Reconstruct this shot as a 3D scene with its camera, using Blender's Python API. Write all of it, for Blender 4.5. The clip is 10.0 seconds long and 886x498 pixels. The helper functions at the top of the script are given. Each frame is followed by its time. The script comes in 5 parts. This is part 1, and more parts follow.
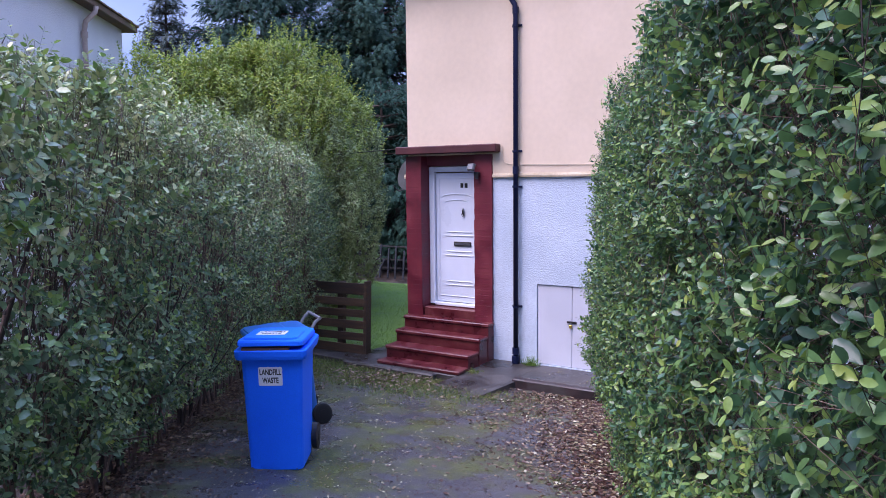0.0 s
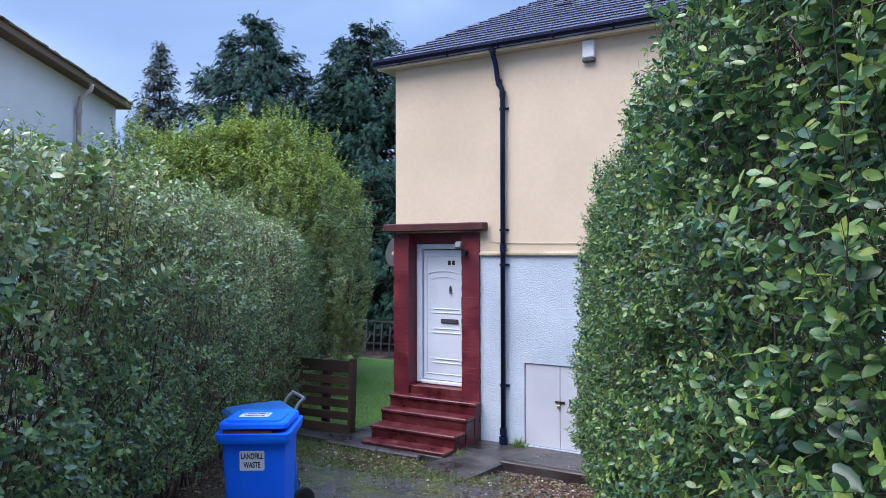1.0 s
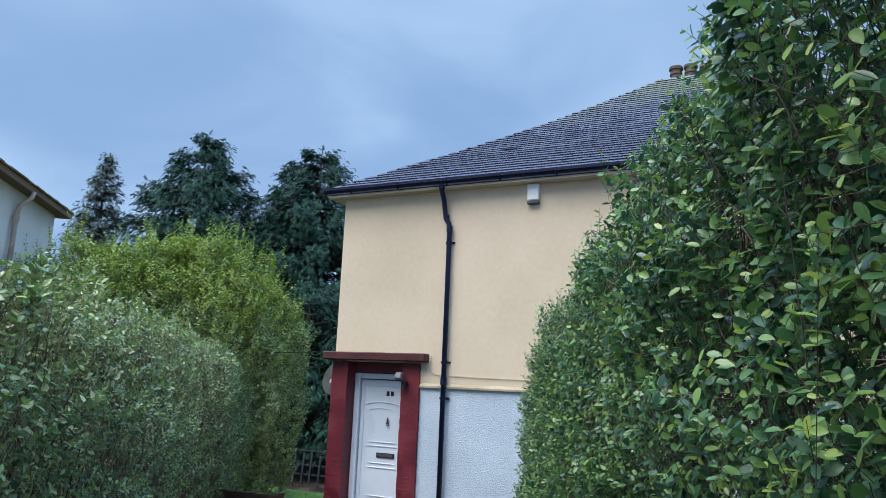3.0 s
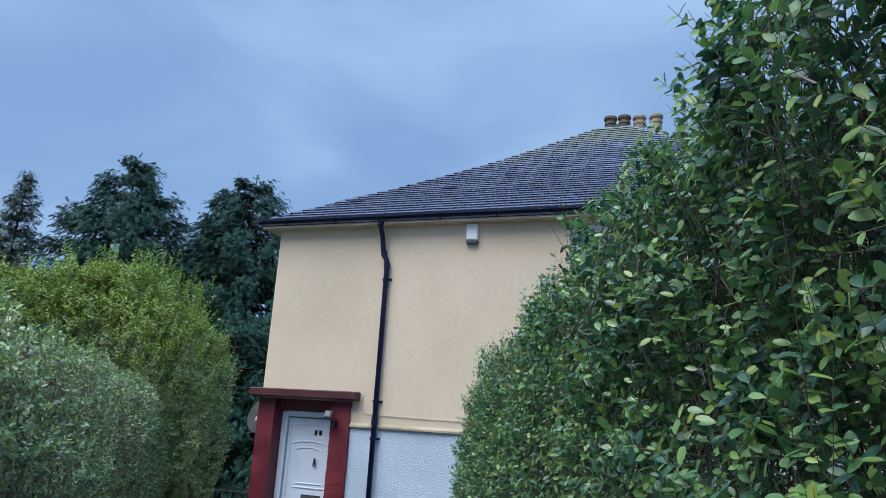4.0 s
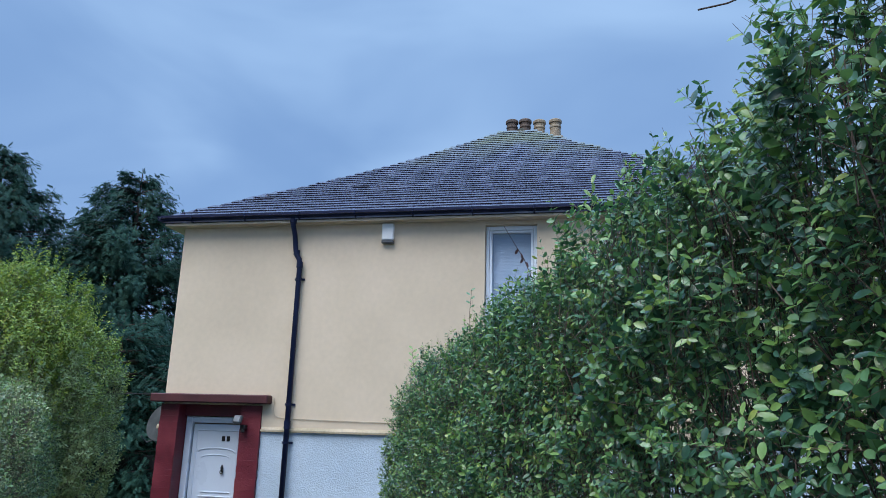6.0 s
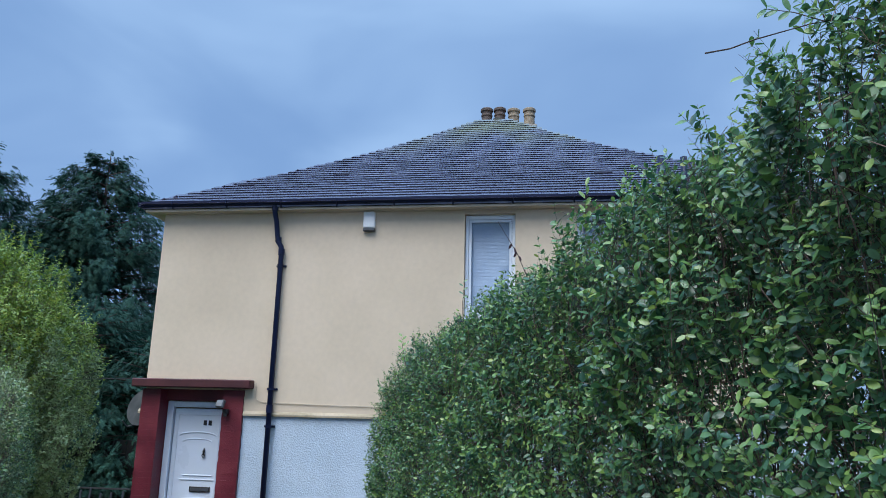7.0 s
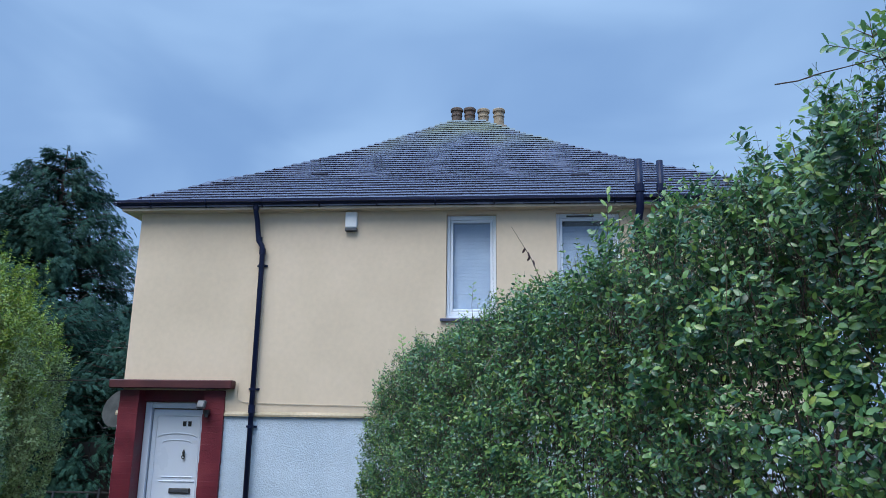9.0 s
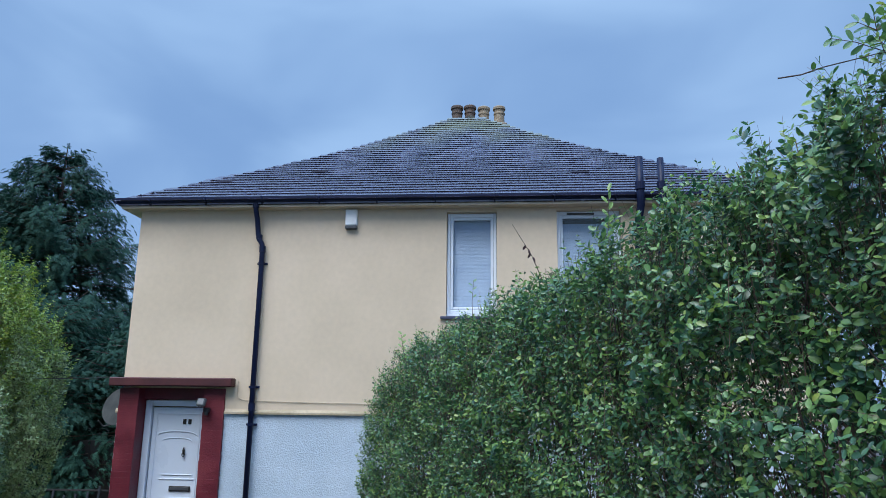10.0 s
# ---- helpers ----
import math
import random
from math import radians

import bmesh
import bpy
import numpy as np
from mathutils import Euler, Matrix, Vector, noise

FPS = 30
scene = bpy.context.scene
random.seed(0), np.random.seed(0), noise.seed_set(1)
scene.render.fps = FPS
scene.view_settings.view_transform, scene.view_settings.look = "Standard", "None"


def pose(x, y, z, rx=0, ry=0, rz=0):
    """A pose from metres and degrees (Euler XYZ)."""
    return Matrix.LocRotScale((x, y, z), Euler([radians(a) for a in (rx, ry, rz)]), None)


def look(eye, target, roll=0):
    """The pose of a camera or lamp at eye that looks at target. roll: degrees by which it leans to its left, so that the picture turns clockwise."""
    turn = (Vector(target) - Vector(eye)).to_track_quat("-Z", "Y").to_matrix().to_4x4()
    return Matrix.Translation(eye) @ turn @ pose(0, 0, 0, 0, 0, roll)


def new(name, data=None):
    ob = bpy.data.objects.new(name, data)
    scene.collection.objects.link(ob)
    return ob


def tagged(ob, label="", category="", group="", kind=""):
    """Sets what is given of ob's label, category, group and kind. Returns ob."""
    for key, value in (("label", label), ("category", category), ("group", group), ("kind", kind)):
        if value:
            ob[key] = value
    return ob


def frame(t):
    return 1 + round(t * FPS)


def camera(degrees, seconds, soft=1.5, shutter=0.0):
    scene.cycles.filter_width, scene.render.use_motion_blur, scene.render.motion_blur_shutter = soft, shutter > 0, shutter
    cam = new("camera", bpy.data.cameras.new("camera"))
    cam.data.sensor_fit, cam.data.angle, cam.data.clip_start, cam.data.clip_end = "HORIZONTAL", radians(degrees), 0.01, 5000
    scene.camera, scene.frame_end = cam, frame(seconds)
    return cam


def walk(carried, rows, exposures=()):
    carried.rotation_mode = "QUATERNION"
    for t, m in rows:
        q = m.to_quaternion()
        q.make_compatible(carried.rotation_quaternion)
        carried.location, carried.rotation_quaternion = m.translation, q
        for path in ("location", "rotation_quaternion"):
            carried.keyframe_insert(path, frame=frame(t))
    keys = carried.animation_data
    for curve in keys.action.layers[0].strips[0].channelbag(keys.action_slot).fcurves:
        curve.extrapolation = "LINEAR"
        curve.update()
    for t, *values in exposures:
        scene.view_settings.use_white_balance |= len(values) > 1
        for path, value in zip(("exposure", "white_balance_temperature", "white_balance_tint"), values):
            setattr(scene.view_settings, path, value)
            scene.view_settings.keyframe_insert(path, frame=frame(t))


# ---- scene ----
# ---- camera ----
cam = camera(64.1, 10.0, soft=0.7)
PATH = [
    (0, (0.07, 0.015, 2.494), (-0.975, 1.709, 2.301), -0.6),
    (0.5, (0.061, 0.013, 2.522), (-0.968, 1.726, 2.434), -0.3),
    (1, (0.059, 0.007, 2.551), (-0.957, 1.73, 2.564), -0.1),
    (1.5, (0.059, 0.003, 2.565), (-0.943, 1.73, 2.674), 0.2),
    (2, (0.062, 0.004, 2.584), (-0.914, 1.738, 2.792), 0.7),
    (2.5, (0.051, -0.022, 2.601), (-0.877, 1.726, 2.891), 1.5),
    (3, (0.015, -0.049, 2.622), (-0.84, 1.721, 2.989), 2.4),
    (4.5, (-0.173, 0.008, 2.643), (-0.752, 1.854, 3.148), 3.4),
    (5, (-0.278, -0.004, 2.641), (-0.77, 1.866, 3.151), 2.8),
    (6.5, (-0.482, -0.195, 2.638), (-0.81, 1.722, 3.108), 1.4),
    (7, (-0.552, -0.331, 2.639), (-0.836, 1.598, 3.087), 1.4),
    (7.5, (-0.692, -0.428, 2.651), (-0.935, 1.508, 3.09), 1.2),
    (8, (-0.847, -0.488, 2.646), (-1.049, 1.453, 3.083), 1.0),
    (8.5, (-0.883, -0.5, 2.646), (-1.058, 1.443, 3.086), 0.9),
    (9, (-0.877, -0.493, 2.645), (-1.038, 1.451, 3.087), 0.7),
    (9.5, (-0.876, -0.478, 2.642), (-1.034, 1.466, 3.083), 0.7),
    (10, (-0.877, -0.476, 2.642), (-1.039, 1.469, 3.079), 0.7),
]
EXPOSURES = [(0.0, 1.4, 6400, 42), (0.5, 1.39, 6400, 31), (1.0, 1.38, 6650, 20), (1.5, 1.36, 6950, 11), (2.0, 1.3, 6950, 9), (3.0, 1.16, 6850, 9), (4.5, 0.95, 6400, 10), (10.0, 0.95, 6300, 9)]
walk(cam, [(t, look(eye, target, roll)) for t, eye, target, roll in PATH], EXPOSURES)
SUN, SKY, ZENITH = 1.75, 0.57, 4.5
CLOUD_DARK, CLOUD_LIGHT = (0.21, 0.36, 0.64), (0.37, 0.56, 0.85)

# ---- world, sun ----
world = bpy.data.worlds.new("overcast_sky")
scene.world = world
world.use_nodes = True
wn, wl = world.node_tree.nodes, world.node_tree.links
wn.clear()
w_out = wn.new("ShaderNodeOutputWorld")
w_sky = wn.new("ShaderNodeTexSky")
w_sky.sky_type, w_sky.sun_disc = "NISHITA", False
w_sky.sun_elevation, w_sky.sun_rotation = radians(57.4), radians(206.6)
w_bg = wn.new("ShaderNodeBackground")
w_bg.inputs["Strength"].default_value = 0.06
w_cloud = wn.new("ShaderNodeBackground")
w_cloud.inputs["Strength"].default_value = SKY
w_mix = wn.new("ShaderNodeMixShader")
w_mix.inputs[0].default_value = 0.9
w_tc = wn.new("ShaderNodeTexCoord")
w_map = wn.new("ShaderNodeMapping")
w_map.inputs["Scale"].default_value = (1.0, 1.0, 2.6)
w_noise = wn.new("ShaderNodeTexNoise")
w_noise.inputs["Scale"].default_value = 2.1
w_noise.inputs["Detail"].default_value = 4.0
w_noise.inputs["Roughness"].default_value = 0.42
w_noise.inputs["Distortion"].default_value = 0.5
w_ramp = wn.new("ShaderNodeValToRGB")
w_ramp.color_ramp.interpolation = "EASE"
w_ramp.color_ramp.elements[0].position, w_ramp.color_ramp.elements[0].color = 0.34, (*CLOUD_DARK, 1)
w_ramp.color_ramp.elements[1].position, w_ramp.color_ramp.elements[1].color = 0.72, (*CLOUD_LIGHT, 1)
# an overcast sky brightens towards the zenith
w_sep = wn.new("ShaderNodeSeparateXYZ")
w_zen = wn.new("ShaderNodeMapRange")
w_zen.interpolation_type = "SMOOTHSTEP"
w_zen.inputs["From Min"].default_value, w_zen.inputs["From Max"].default_value = 0.56, 0.95
w_zen.inputs["To Min"].default_value, w_zen.inputs["To Max"].default_value = 1.0, ZENITH
w_mul = wn.new("ShaderNodeVectorMath")
w_mul.operation = "SCALE"
wl.new(w_tc.outputs["Generated"], w_map.inputs["Vector"])
wl.new(w_map.outputs[0], w_noise.inputs["Vector"])
wl.new(w_noise.outputs["Fac"], w_ramp.inputs[0])
wl.new(w_tc.outputs["Generated"], w_sep.inputs[0])
wl.new(w_sep.outputs["Z"], w_zen.inputs["Value"])
wl.new(w_ramp.outputs["Color"], w_mul.inputs[0])
wl.new(w_zen.outputs[0], w_mul.inputs["Scale"])
wl.new(w_mul.outputs[0], w_cloud.inputs["Color"])
wl.new(w_sky.outputs[0], w_bg.inputs["Color"])
wl.new(w_bg.outputs[0], w_mix.inputs[1])
wl.new(w_cloud.outputs[0], w_mix.inputs[2])
wl.new(w_mix.outputs[0], w_out.inputs["Surface"])

sun = new("sun", bpy.data.lights.new("sun", "SUN"))
sun.data.energy, sun.data.angle, sun.data.color = SUN, radians(45), (1.0, 0.96, 0.9)
sun.matrix_world = look((-4.0, -3.0, 10.5), (-1, 3, 0))

# ---- mesh helpers ----
rng = np.random.default_rng(7)


def thing(name, label, category, place=(0, 0, 0), group="", kind=""):
    ob = new(name)
    ob.location = place
    ob.empty_display_size = 0.1
    return tagged(ob, label, category, group, kind)


def finish(name, me, material, parent=None, label="", smooth=False):
    ob = new(name, me)
    for m in material if isinstance(material, (list, tuple)) else [material]:
        me.materials.append(m)
    if smooth:
        me.polygons.foreach_set("use_smooth", np.ones(len(me.polygons), dtype=bool))
    if parent:
        ob.parent = parent
    if label:
        ob["label"] = label
    return ob


def part(name, bm, material, parent=None, label="", smooth=False):
    bmesh.ops.recalc_face_normals(bm, faces=bm.faces[:])
    me = bpy.data.meshes.new(name)
    bm.to_mesh(me)
    bm.free()
    return finish(name, me, material, parent, label, smooth)


def tri_mesh(name, verts, tris, smooth=True):
    me = bpy.data.meshes.new(name)
    verts, tris = np.asarray(verts, dtype=np.float32).reshape(-1, 3), np.asarray(tris, dtype=np.int32).reshape(-1, 3)
    me.vertices.add(len(verts))
    me.vertices.foreach_set("co", verts.ravel())
    me.loops.add(tris.size)
    me.loops.foreach_set("vertex_index", tris.ravel())
    me.polygons.add(len(tris))
    me.polygons.foreach_set("loop_start", np.arange(0, tris.size, 3, dtype=np.int32))
    me.polygons.foreach_set("use_smooth", np.full(len(tris), smooth))
    me.update(calc_edges=True)
    return me


def box(bm, x0, x1, y0, y1, z0, z1, bevel=0.0, m=None):
    vs = [bm.verts.new((x, y, z)) for z in (z0, z1) for y in (y0, y1) for x in (x0, x1)]
    fs = [bm.faces.new([vs[i] for i in f]) for f in ((0, 2, 3, 1), (4, 5, 7, 6), (0, 1, 5, 4), (2, 6, 7, 3), (0, 4, 6, 2), (1, 3, 7, 5))]
    if bevel:
        es = list({e for f in fs for e in f.edges})
        out = bmesh.ops.bevel(bm, geom=es, offset=bevel, segments=1, affect="EDGES")
        vs = list({v for f in out["faces"] for v in f.verts} | {v for v in vs if v.is_valid})
    if m is not None:
        bmesh.ops.transform(bm, matrix=m, verts=[v for v in vs if v.is_valid])
    return vs


def tube(bm, pts, r, seg=8, cap=True):
    """A round bar along pts; r is one radius or one for each point."""
    pts = [Vector(p) for p in pts]
    rs = r if isinstance(r, (list, tuple)) else [r] * len(pts)
    rings, side = [], None
    for i, p in enumerate(pts):
        d = (pts[min(i + 1, len(pts) - 1)] - pts[max(i - 1, 0)]).normalized()
        if side is None:
            side = d.orthogonal().normalized()
        side = (side - d * side.dot(d)).normalized()
        up = d.cross(side)
        rings.append([bm.verts.new(p + (side * math.cos(a) + up * math.sin(a)) * rs[i]) for a in [2 * math.pi * k / seg for k in range(seg)]])
    for a, b in zip(rings, rings[1:]):
        for k in range(seg):
            bm.faces.new((a[k], a[(k + 1) % seg], b[(k + 1) % seg], b[k]))
    if cap:
        bm.faces.new(rings[0][::-1])
        bm.faces.new(rings[-1])


def loft(bm, rings, cap=True):
    rows = [[bm.verts.new(p) for p in ring] for ring in rings]
    n = len(rows[0])
    for a, b in zip(rows, rows[1:]):
        for k in range(n):
            bm.faces.new((a[k], a[(k + 1) % n], b[(k + 1) % n], b[k]))
    if cap:
        bm.faces.new(rows[0][::-1])
        bm.faces.new(rows[-1])


def rect_ring(cx, cy, z, w, d, r=0.03, seg=3):
    out = []
    for sx, sy, a0 in ((1, 1, 0), (-1, 1, 90), (-1, -1, 180), (1, -1, 270)):
        for k in range(seg + 1):
            a = radians(a0 + 90 * k / seg)
            out.append((cx + sx * (w / 2 - r) + r * math.cos(a), cy + sy * (d / 2 - r) + r * math.sin(a), z))
    return out


def text_mesh(name, body, size, material, m, parent, extrude=0.0006, spacing=1.0, width=1.0):
    cu = bpy.data.curves.new(name, "FONT")
    cu.body, cu.size, cu.align_x, cu.align_y, cu.extrude = body, size, "CENTER", "CENTER", extrude
    cu.space_character, cu.offset = spacing, 0.0018
    tmp = new("text_source", cu)
    me = bpy.data.meshes.new_from_object(tmp.evaluated_get(bpy.context.evaluated_depsgraph_get()))
    bpy.data.objects.remove(tmp)
    bpy.data.curves.remove(cu)
    me.transform(m @ Matrix.Diagonal((width, 1, 1, 1)))
    return finish(name, me, material, parent)


# ---- materials ----
def material(name, colours, scale=3.0, rough=(0.6, 0.8), bump=0.0, bump_scale=60.0, metal=0.0, spread=(0.35, 0.65), fine=0.12, fine_scale=90.0,
             object_vary=0.0, island_vary=0.0, stretch=(1, 1, 1), spec=0.5, translucent=0.0, coat=0.0, bump_detail=4.0, bump_distance=0.01):
    """Colours mixed by broad noise, with finer grain on top, uneven gloss and fine relief."""
    ma = bpy.data.materials.new(name)
    ma.use_nodes = True
    n, l = ma.node_tree.nodes, ma.node_tree.links
    bs = n["Principled BSDF"]
    tc = n.new("ShaderNodeTexCoord")
    mp = n.new("ShaderNodeMapping")
    mp.inputs["Scale"].default_value = stretch
    l.new(tc.outputs["Object"], mp.inputs["Vector"])
    a = n.new("ShaderNodeTexNoise")
    a.inputs["Scale"].default_value, a.inputs["Detail"].default_value = scale, 5.0
    l.new(mp.outputs[0], a.inputs["Vector"])
    ramp = n.new("ShaderNodeValToRGB")
    els = ramp.color_ramp.elements
    while len(els) < len(colours):
        els.new(0.5)
    for i, c in enumerate(colours):
        els[i].position = spread[0] + (spread[1] - spread[0]) * i / max(1, len(colours) - 1)
        els[i].color = (*c, 1)
    fac = a.outputs["Fac"]
    if object_vary or island_vary:
        src = n.new("ShaderNodeObjectInfo").outputs["Random"] if object_vary else n.new("ShaderNodeNewGeometry").outputs["Random Per Island"]
        mx = n.new("ShaderNodeMix")
        mx.inputs[0].default_value = object_vary or island_vary
        l.new(fac, mx.inputs[2])
        l.new(src, mx.inputs[3])
        fac = mx.outputs[0]
    l.new(fac, ramp.inputs[0])
    col = ramp.outputs["Color"]
    if fine:
        b = n.new("ShaderNodeTexNoise")
        b.inputs["Scale"].default_value, b.inputs["Detail"].default_value = fine_scale, 3.0
        l.new(mp.outputs[0], b.inputs["Vector"])
        mr = n.new("ShaderNodeMapRange")
        mr.inputs["From Min"].default_value, mr.inputs["From Max"].default_value = 0.3, 0.7
        mr.inputs["To Min"].default_value, mr.inputs["To Max"].default_value = 1 - fine, 1 + fine
        l.new(b.outputs["Fac"], mr.inputs["Value"])
        sc = n.new("ShaderNodeVectorMath")
        sc.operation = "SCALE"
        l.new(col, sc.inputs[0])
        l.new(mr.outputs[0], sc.inputs["Scale"])
        col = sc.outputs[0]
    l.new(col, bs.inputs["Base Color"])
    rr = n.new("ShaderNodeMapRange")
    rr.inputs["From Min"].default_value, rr.inputs["From Max"].default_value = 0.3, 0.7
    rr.inputs["To Min"].default_value, rr.inputs["To Max"].default_value = rough
    l.new(a.outputs["Fac"], rr.inputs["Value"])
    l.new(rr.outputs[0], bs.inputs["Roughness"])
    bs.inputs["Metallic"].default_value = metal
    bs.inputs["Specular IOR Level"].default_value = spec
    bs.inputs["Coat Weight"].default_value = coat
    bs.inputs["Coat Roughness"].default_value = 0.16
    if bump:
        c = n.new("ShaderNodeTexNoise")
        c.inputs["Scale"].default_value, c.inputs["Detail"].default_value = bump_scale, bump_detail
        l.new(mp.outputs[0], c.inputs["Vector"])
        bp = n.new("ShaderNodeBump")
        bp.inputs["Strength"].default_value, bp.inputs["Distance"].default_value = bump, bump_distance
        l.new(c.outputs["Fac"], bp.inputs["Height"])
        l.new(bp.outputs[0], bs.inputs["Normal"])
    if translucent:
        tr = n.new("ShaderNodeBsdfTranslucent")
        l.new(col, tr.inputs["Color"])
        ms = n.new("ShaderNodeMixShader")
        ms.inputs[0].default_value = translucent
        l.new(bs.outputs[0], ms.inputs[1])
        l.new(tr.outputs[0], ms.inputs[2])
        l.new(ms.outputs[0], n["Material Output"].inputs["Surface"])
    return ma


M = {}
M["cream"] = material("cream_render", [(0.61, 0.495, 0.36), (0.665, 0.54, 0.395), (0.71, 0.575, 0.43)], 0.7, (0.75, 0.9), 0.25, 220, fine=0.03, fine_scale=14, bump_distance=0.004)
M["white_harl"] = material("white_roughcast", [(0.44, 0.53, 0.62), (0.52, 0.61, 0.7)], 1.3, (0.75, 0.9), 1.0, 56, fine=0.05, fine_scale=25, bump_distance=0.01, bump_detail=6)
M["band"] = material("weathered_cream_ledge", [(0.3, 0.25, 0.16), (0.46, 0.38, 0.26), (0.56, 0.46, 0.33)], 2.0, (0.7, 0.9), 0.3, 60, fine=0.12, fine_scale=30, bump_distance=0.004)
M["white_paint"] = material("white_painted_board", [(0.49, 0.52, 0.58), (0.55, 0.58, 0.64)], 2.0, (0.5, 0.65), 0.05, 60, fine=0.03)
M["upvc"] = material("white_upvc", [(0.6, 0.67, 0.77), (0.67, 0.74, 0.83)], 2.0, (0.25, 0.38), 0.0, fine=0.01)
M["upvc_frame"] = material("bright_white_upvc", [(0.74, 0.8, 0.88), (0.8, 0.85, 0.92)], 2.0, (0.3, 0.42), 0.0, fine=0.01)
M["red"] = material("oxblood_masonry_paint", [(0.095, 0.007, 0.016), (0.13, 0.01, 0.021), (0.165, 0.019, 0.029)], 3.5, (0.45, 0.7), 0.5, 45, fine=0.12, fine_scale=70, bump_distance=0.006)
M["red_step"] = material("worn_oxblood_step_paint", [(0.06, 0.008, 0.012), (0.1, 0.014, 0.018), (0.145, 0.035, 0.034)], 5.0, (0.22, 0.55), 0.4, 60, fine=0.2, fine_scale=60, bump_distance=0.004)
M["canopy"] = material("brown_red_canopy_paint", [(0.052, 0.011, 0.014), (0.085, 0.018, 0.02)], 4.0, (0.5, 0.7), 0.3, 50, bump_distance=0.004)
M["black_pvc"] = material("black_pvc", [(0.0045, 0.009, 0.034), (0.008, 0.013, 0.044)], 3.0, (0.35, 0.5), 0.0, fine=0.1, spec=0.22)
M["black"] = material("black_metal", [(0.008, 0.008, 0.008), (0.02, 0.02, 0.02)], 8.0, (0.35, 0.5))
def slate_material(name, source):
    """Wet slate with a thin film of moss high on the roof and fine cleavage relief."""
    ma = material(name, [(0.031, 0.032, 0.063), (0.051, 0.052, 0.096), (0.082, 0.082, 0.135)], 3.0, (0.2, 0.3), 0.06, 28, fine=0.1, fine_scale=35, bump_distance=0.004, spec=0.95, **source)
    n, l = ma.node_tree.nodes, ma.node_tree.links
    bs = n["Principled BSDF"]
    old = bs.inputs["Base Color"].links[0].from_socket
    geo = n.new("ShaderNodeNewGeometry")
    sep = n.new("ShaderNodeSeparateXYZ")
    l.new(geo.outputs["Position"], sep.inputs[0])
    up = n.new("ShaderNodeMapRange")
    up.inputs["From Min"].default_value, up.inputs["From Max"].default_value = 5.9, 8.4
    l.new(sep.outputs["Z"], up.inputs["Value"])
    nz = n.new("ShaderNodeTexNoise")
    nz.inputs["Scale"].default_value, nz.inputs["Detail"].default_value = 1.3, 7.0
    l.new(geo.outputs["Position"], nz.inputs["Vector"])
    mu = n.new("ShaderNodeMath")
    mu.operation = "MULTIPLY"
    l.new(up.outputs[0], mu.inputs[0])
    l.new(nz.outputs["Fac"], mu.inputs[1])
    mr = n.new("ShaderNodeMapRange")
    mr.inputs["From Min"].default_value, mr.inputs["From Max"].default_value = 0.2, 0.46
    l.new(mu.outputs[0], mr.inputs["Value"])
    mx = n.new("ShaderNodeMix")
    mx.data_type = "RGBA"
    mx.inputs[7].default_value = (0.125, 0.135, 0.085, 1)
    l.new(mr.outputs[0], mx.inputs[0])
    l.new(old, mx.inputs[6])
    l.new(mx.outputs[2], bs.inputs["Base Color"])
    dull = n.new("ShaderNodeMapRange")
    dull.inputs["To Min"].default_value, dull.inputs["To Max"].default_value = 0.95, 0.12
    l.new(mr.outputs[0], dull.inputs["Value"])
    l.new(dull.outputs[0], bs.inputs["Specular IOR Level"])
    return ma


M["slate"] = slate_material("wet_purple_slate", dict(object_vary=0.08))
M["slate_far"] = slate_material("wet_purple_slate_field", dict(island_vary=0.08))
# dark colour in place of the shadow line under each slate course
M["slate_edge"] = material("shade_dark_slate_edge", [(0.014, 0.014, 0.024), (0.03, 0.029, 0.045)], 9.0, (0.7, 0.9), 0.3, 60, spec=0.15)
M["slate_moss"] = material("mossy_slate", [(0.022, 0.025, 0.024), (0.04, 0.045, 0.034), (0.075, 0.078, 0.055)], 6.0, (0.3, 0.5), 0.4, 30, fine=0.25, bump_distance=0.008)
M["ridge"] = material("red_clay_hip_tile", [(0.09, 0.045, 0.035), (0.16, 0.07, 0.05)], 6.0, (0.5, 0.75), 0.4, 40)
M["pot"] = material("buff_clay_chimney_pot", [(0.2, 0.15, 0.1), (0.34, 0.27, 0.18)], 7.0, (0.6, 0.8), 0.4, 40)
M["pot_dark"] = material("sooty_clay_chimney_pot", [(0.06, 0.042, 0.034), (0.13, 0.085, 0.06)], 7.0, (0.6, 0.8), 0.4, 40)
M["stack"] = material("rendered_chimney_stack", [(0.2, 0.17, 0.14), (0.3, 0.26, 0.21)], 3.0, (0.7, 0.9), 0.5, 40)
M["soffit"] = material("cream_soffit_paint", [(0.5, 0.42, 0.31), (0.6, 0.5, 0.38)], 3.0, (0.6, 0.8), fine=0.04)
M["blind"] = material("grey_blue_blind", [(0.27, 0.36, 0.52), (0.33, 0.42, 0.58)], 4.0, (0.5, 0.7), fine=0.02)
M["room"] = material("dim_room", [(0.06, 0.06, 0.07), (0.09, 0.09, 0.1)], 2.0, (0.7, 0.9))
M["lead"] = material("grey_lead", [(0.16, 0.165, 0.175), (0.24, 0.245, 0.255)], 6.0, (0.4, 0.6), 0.2, 40)
M["dish"] = material("grey_steel_dish", [(0.055, 0.06, 0.06), (0.085, 0.09, 0.09)], 6.0, (0.85, 0.95), fine=0.1, spec=0.05)
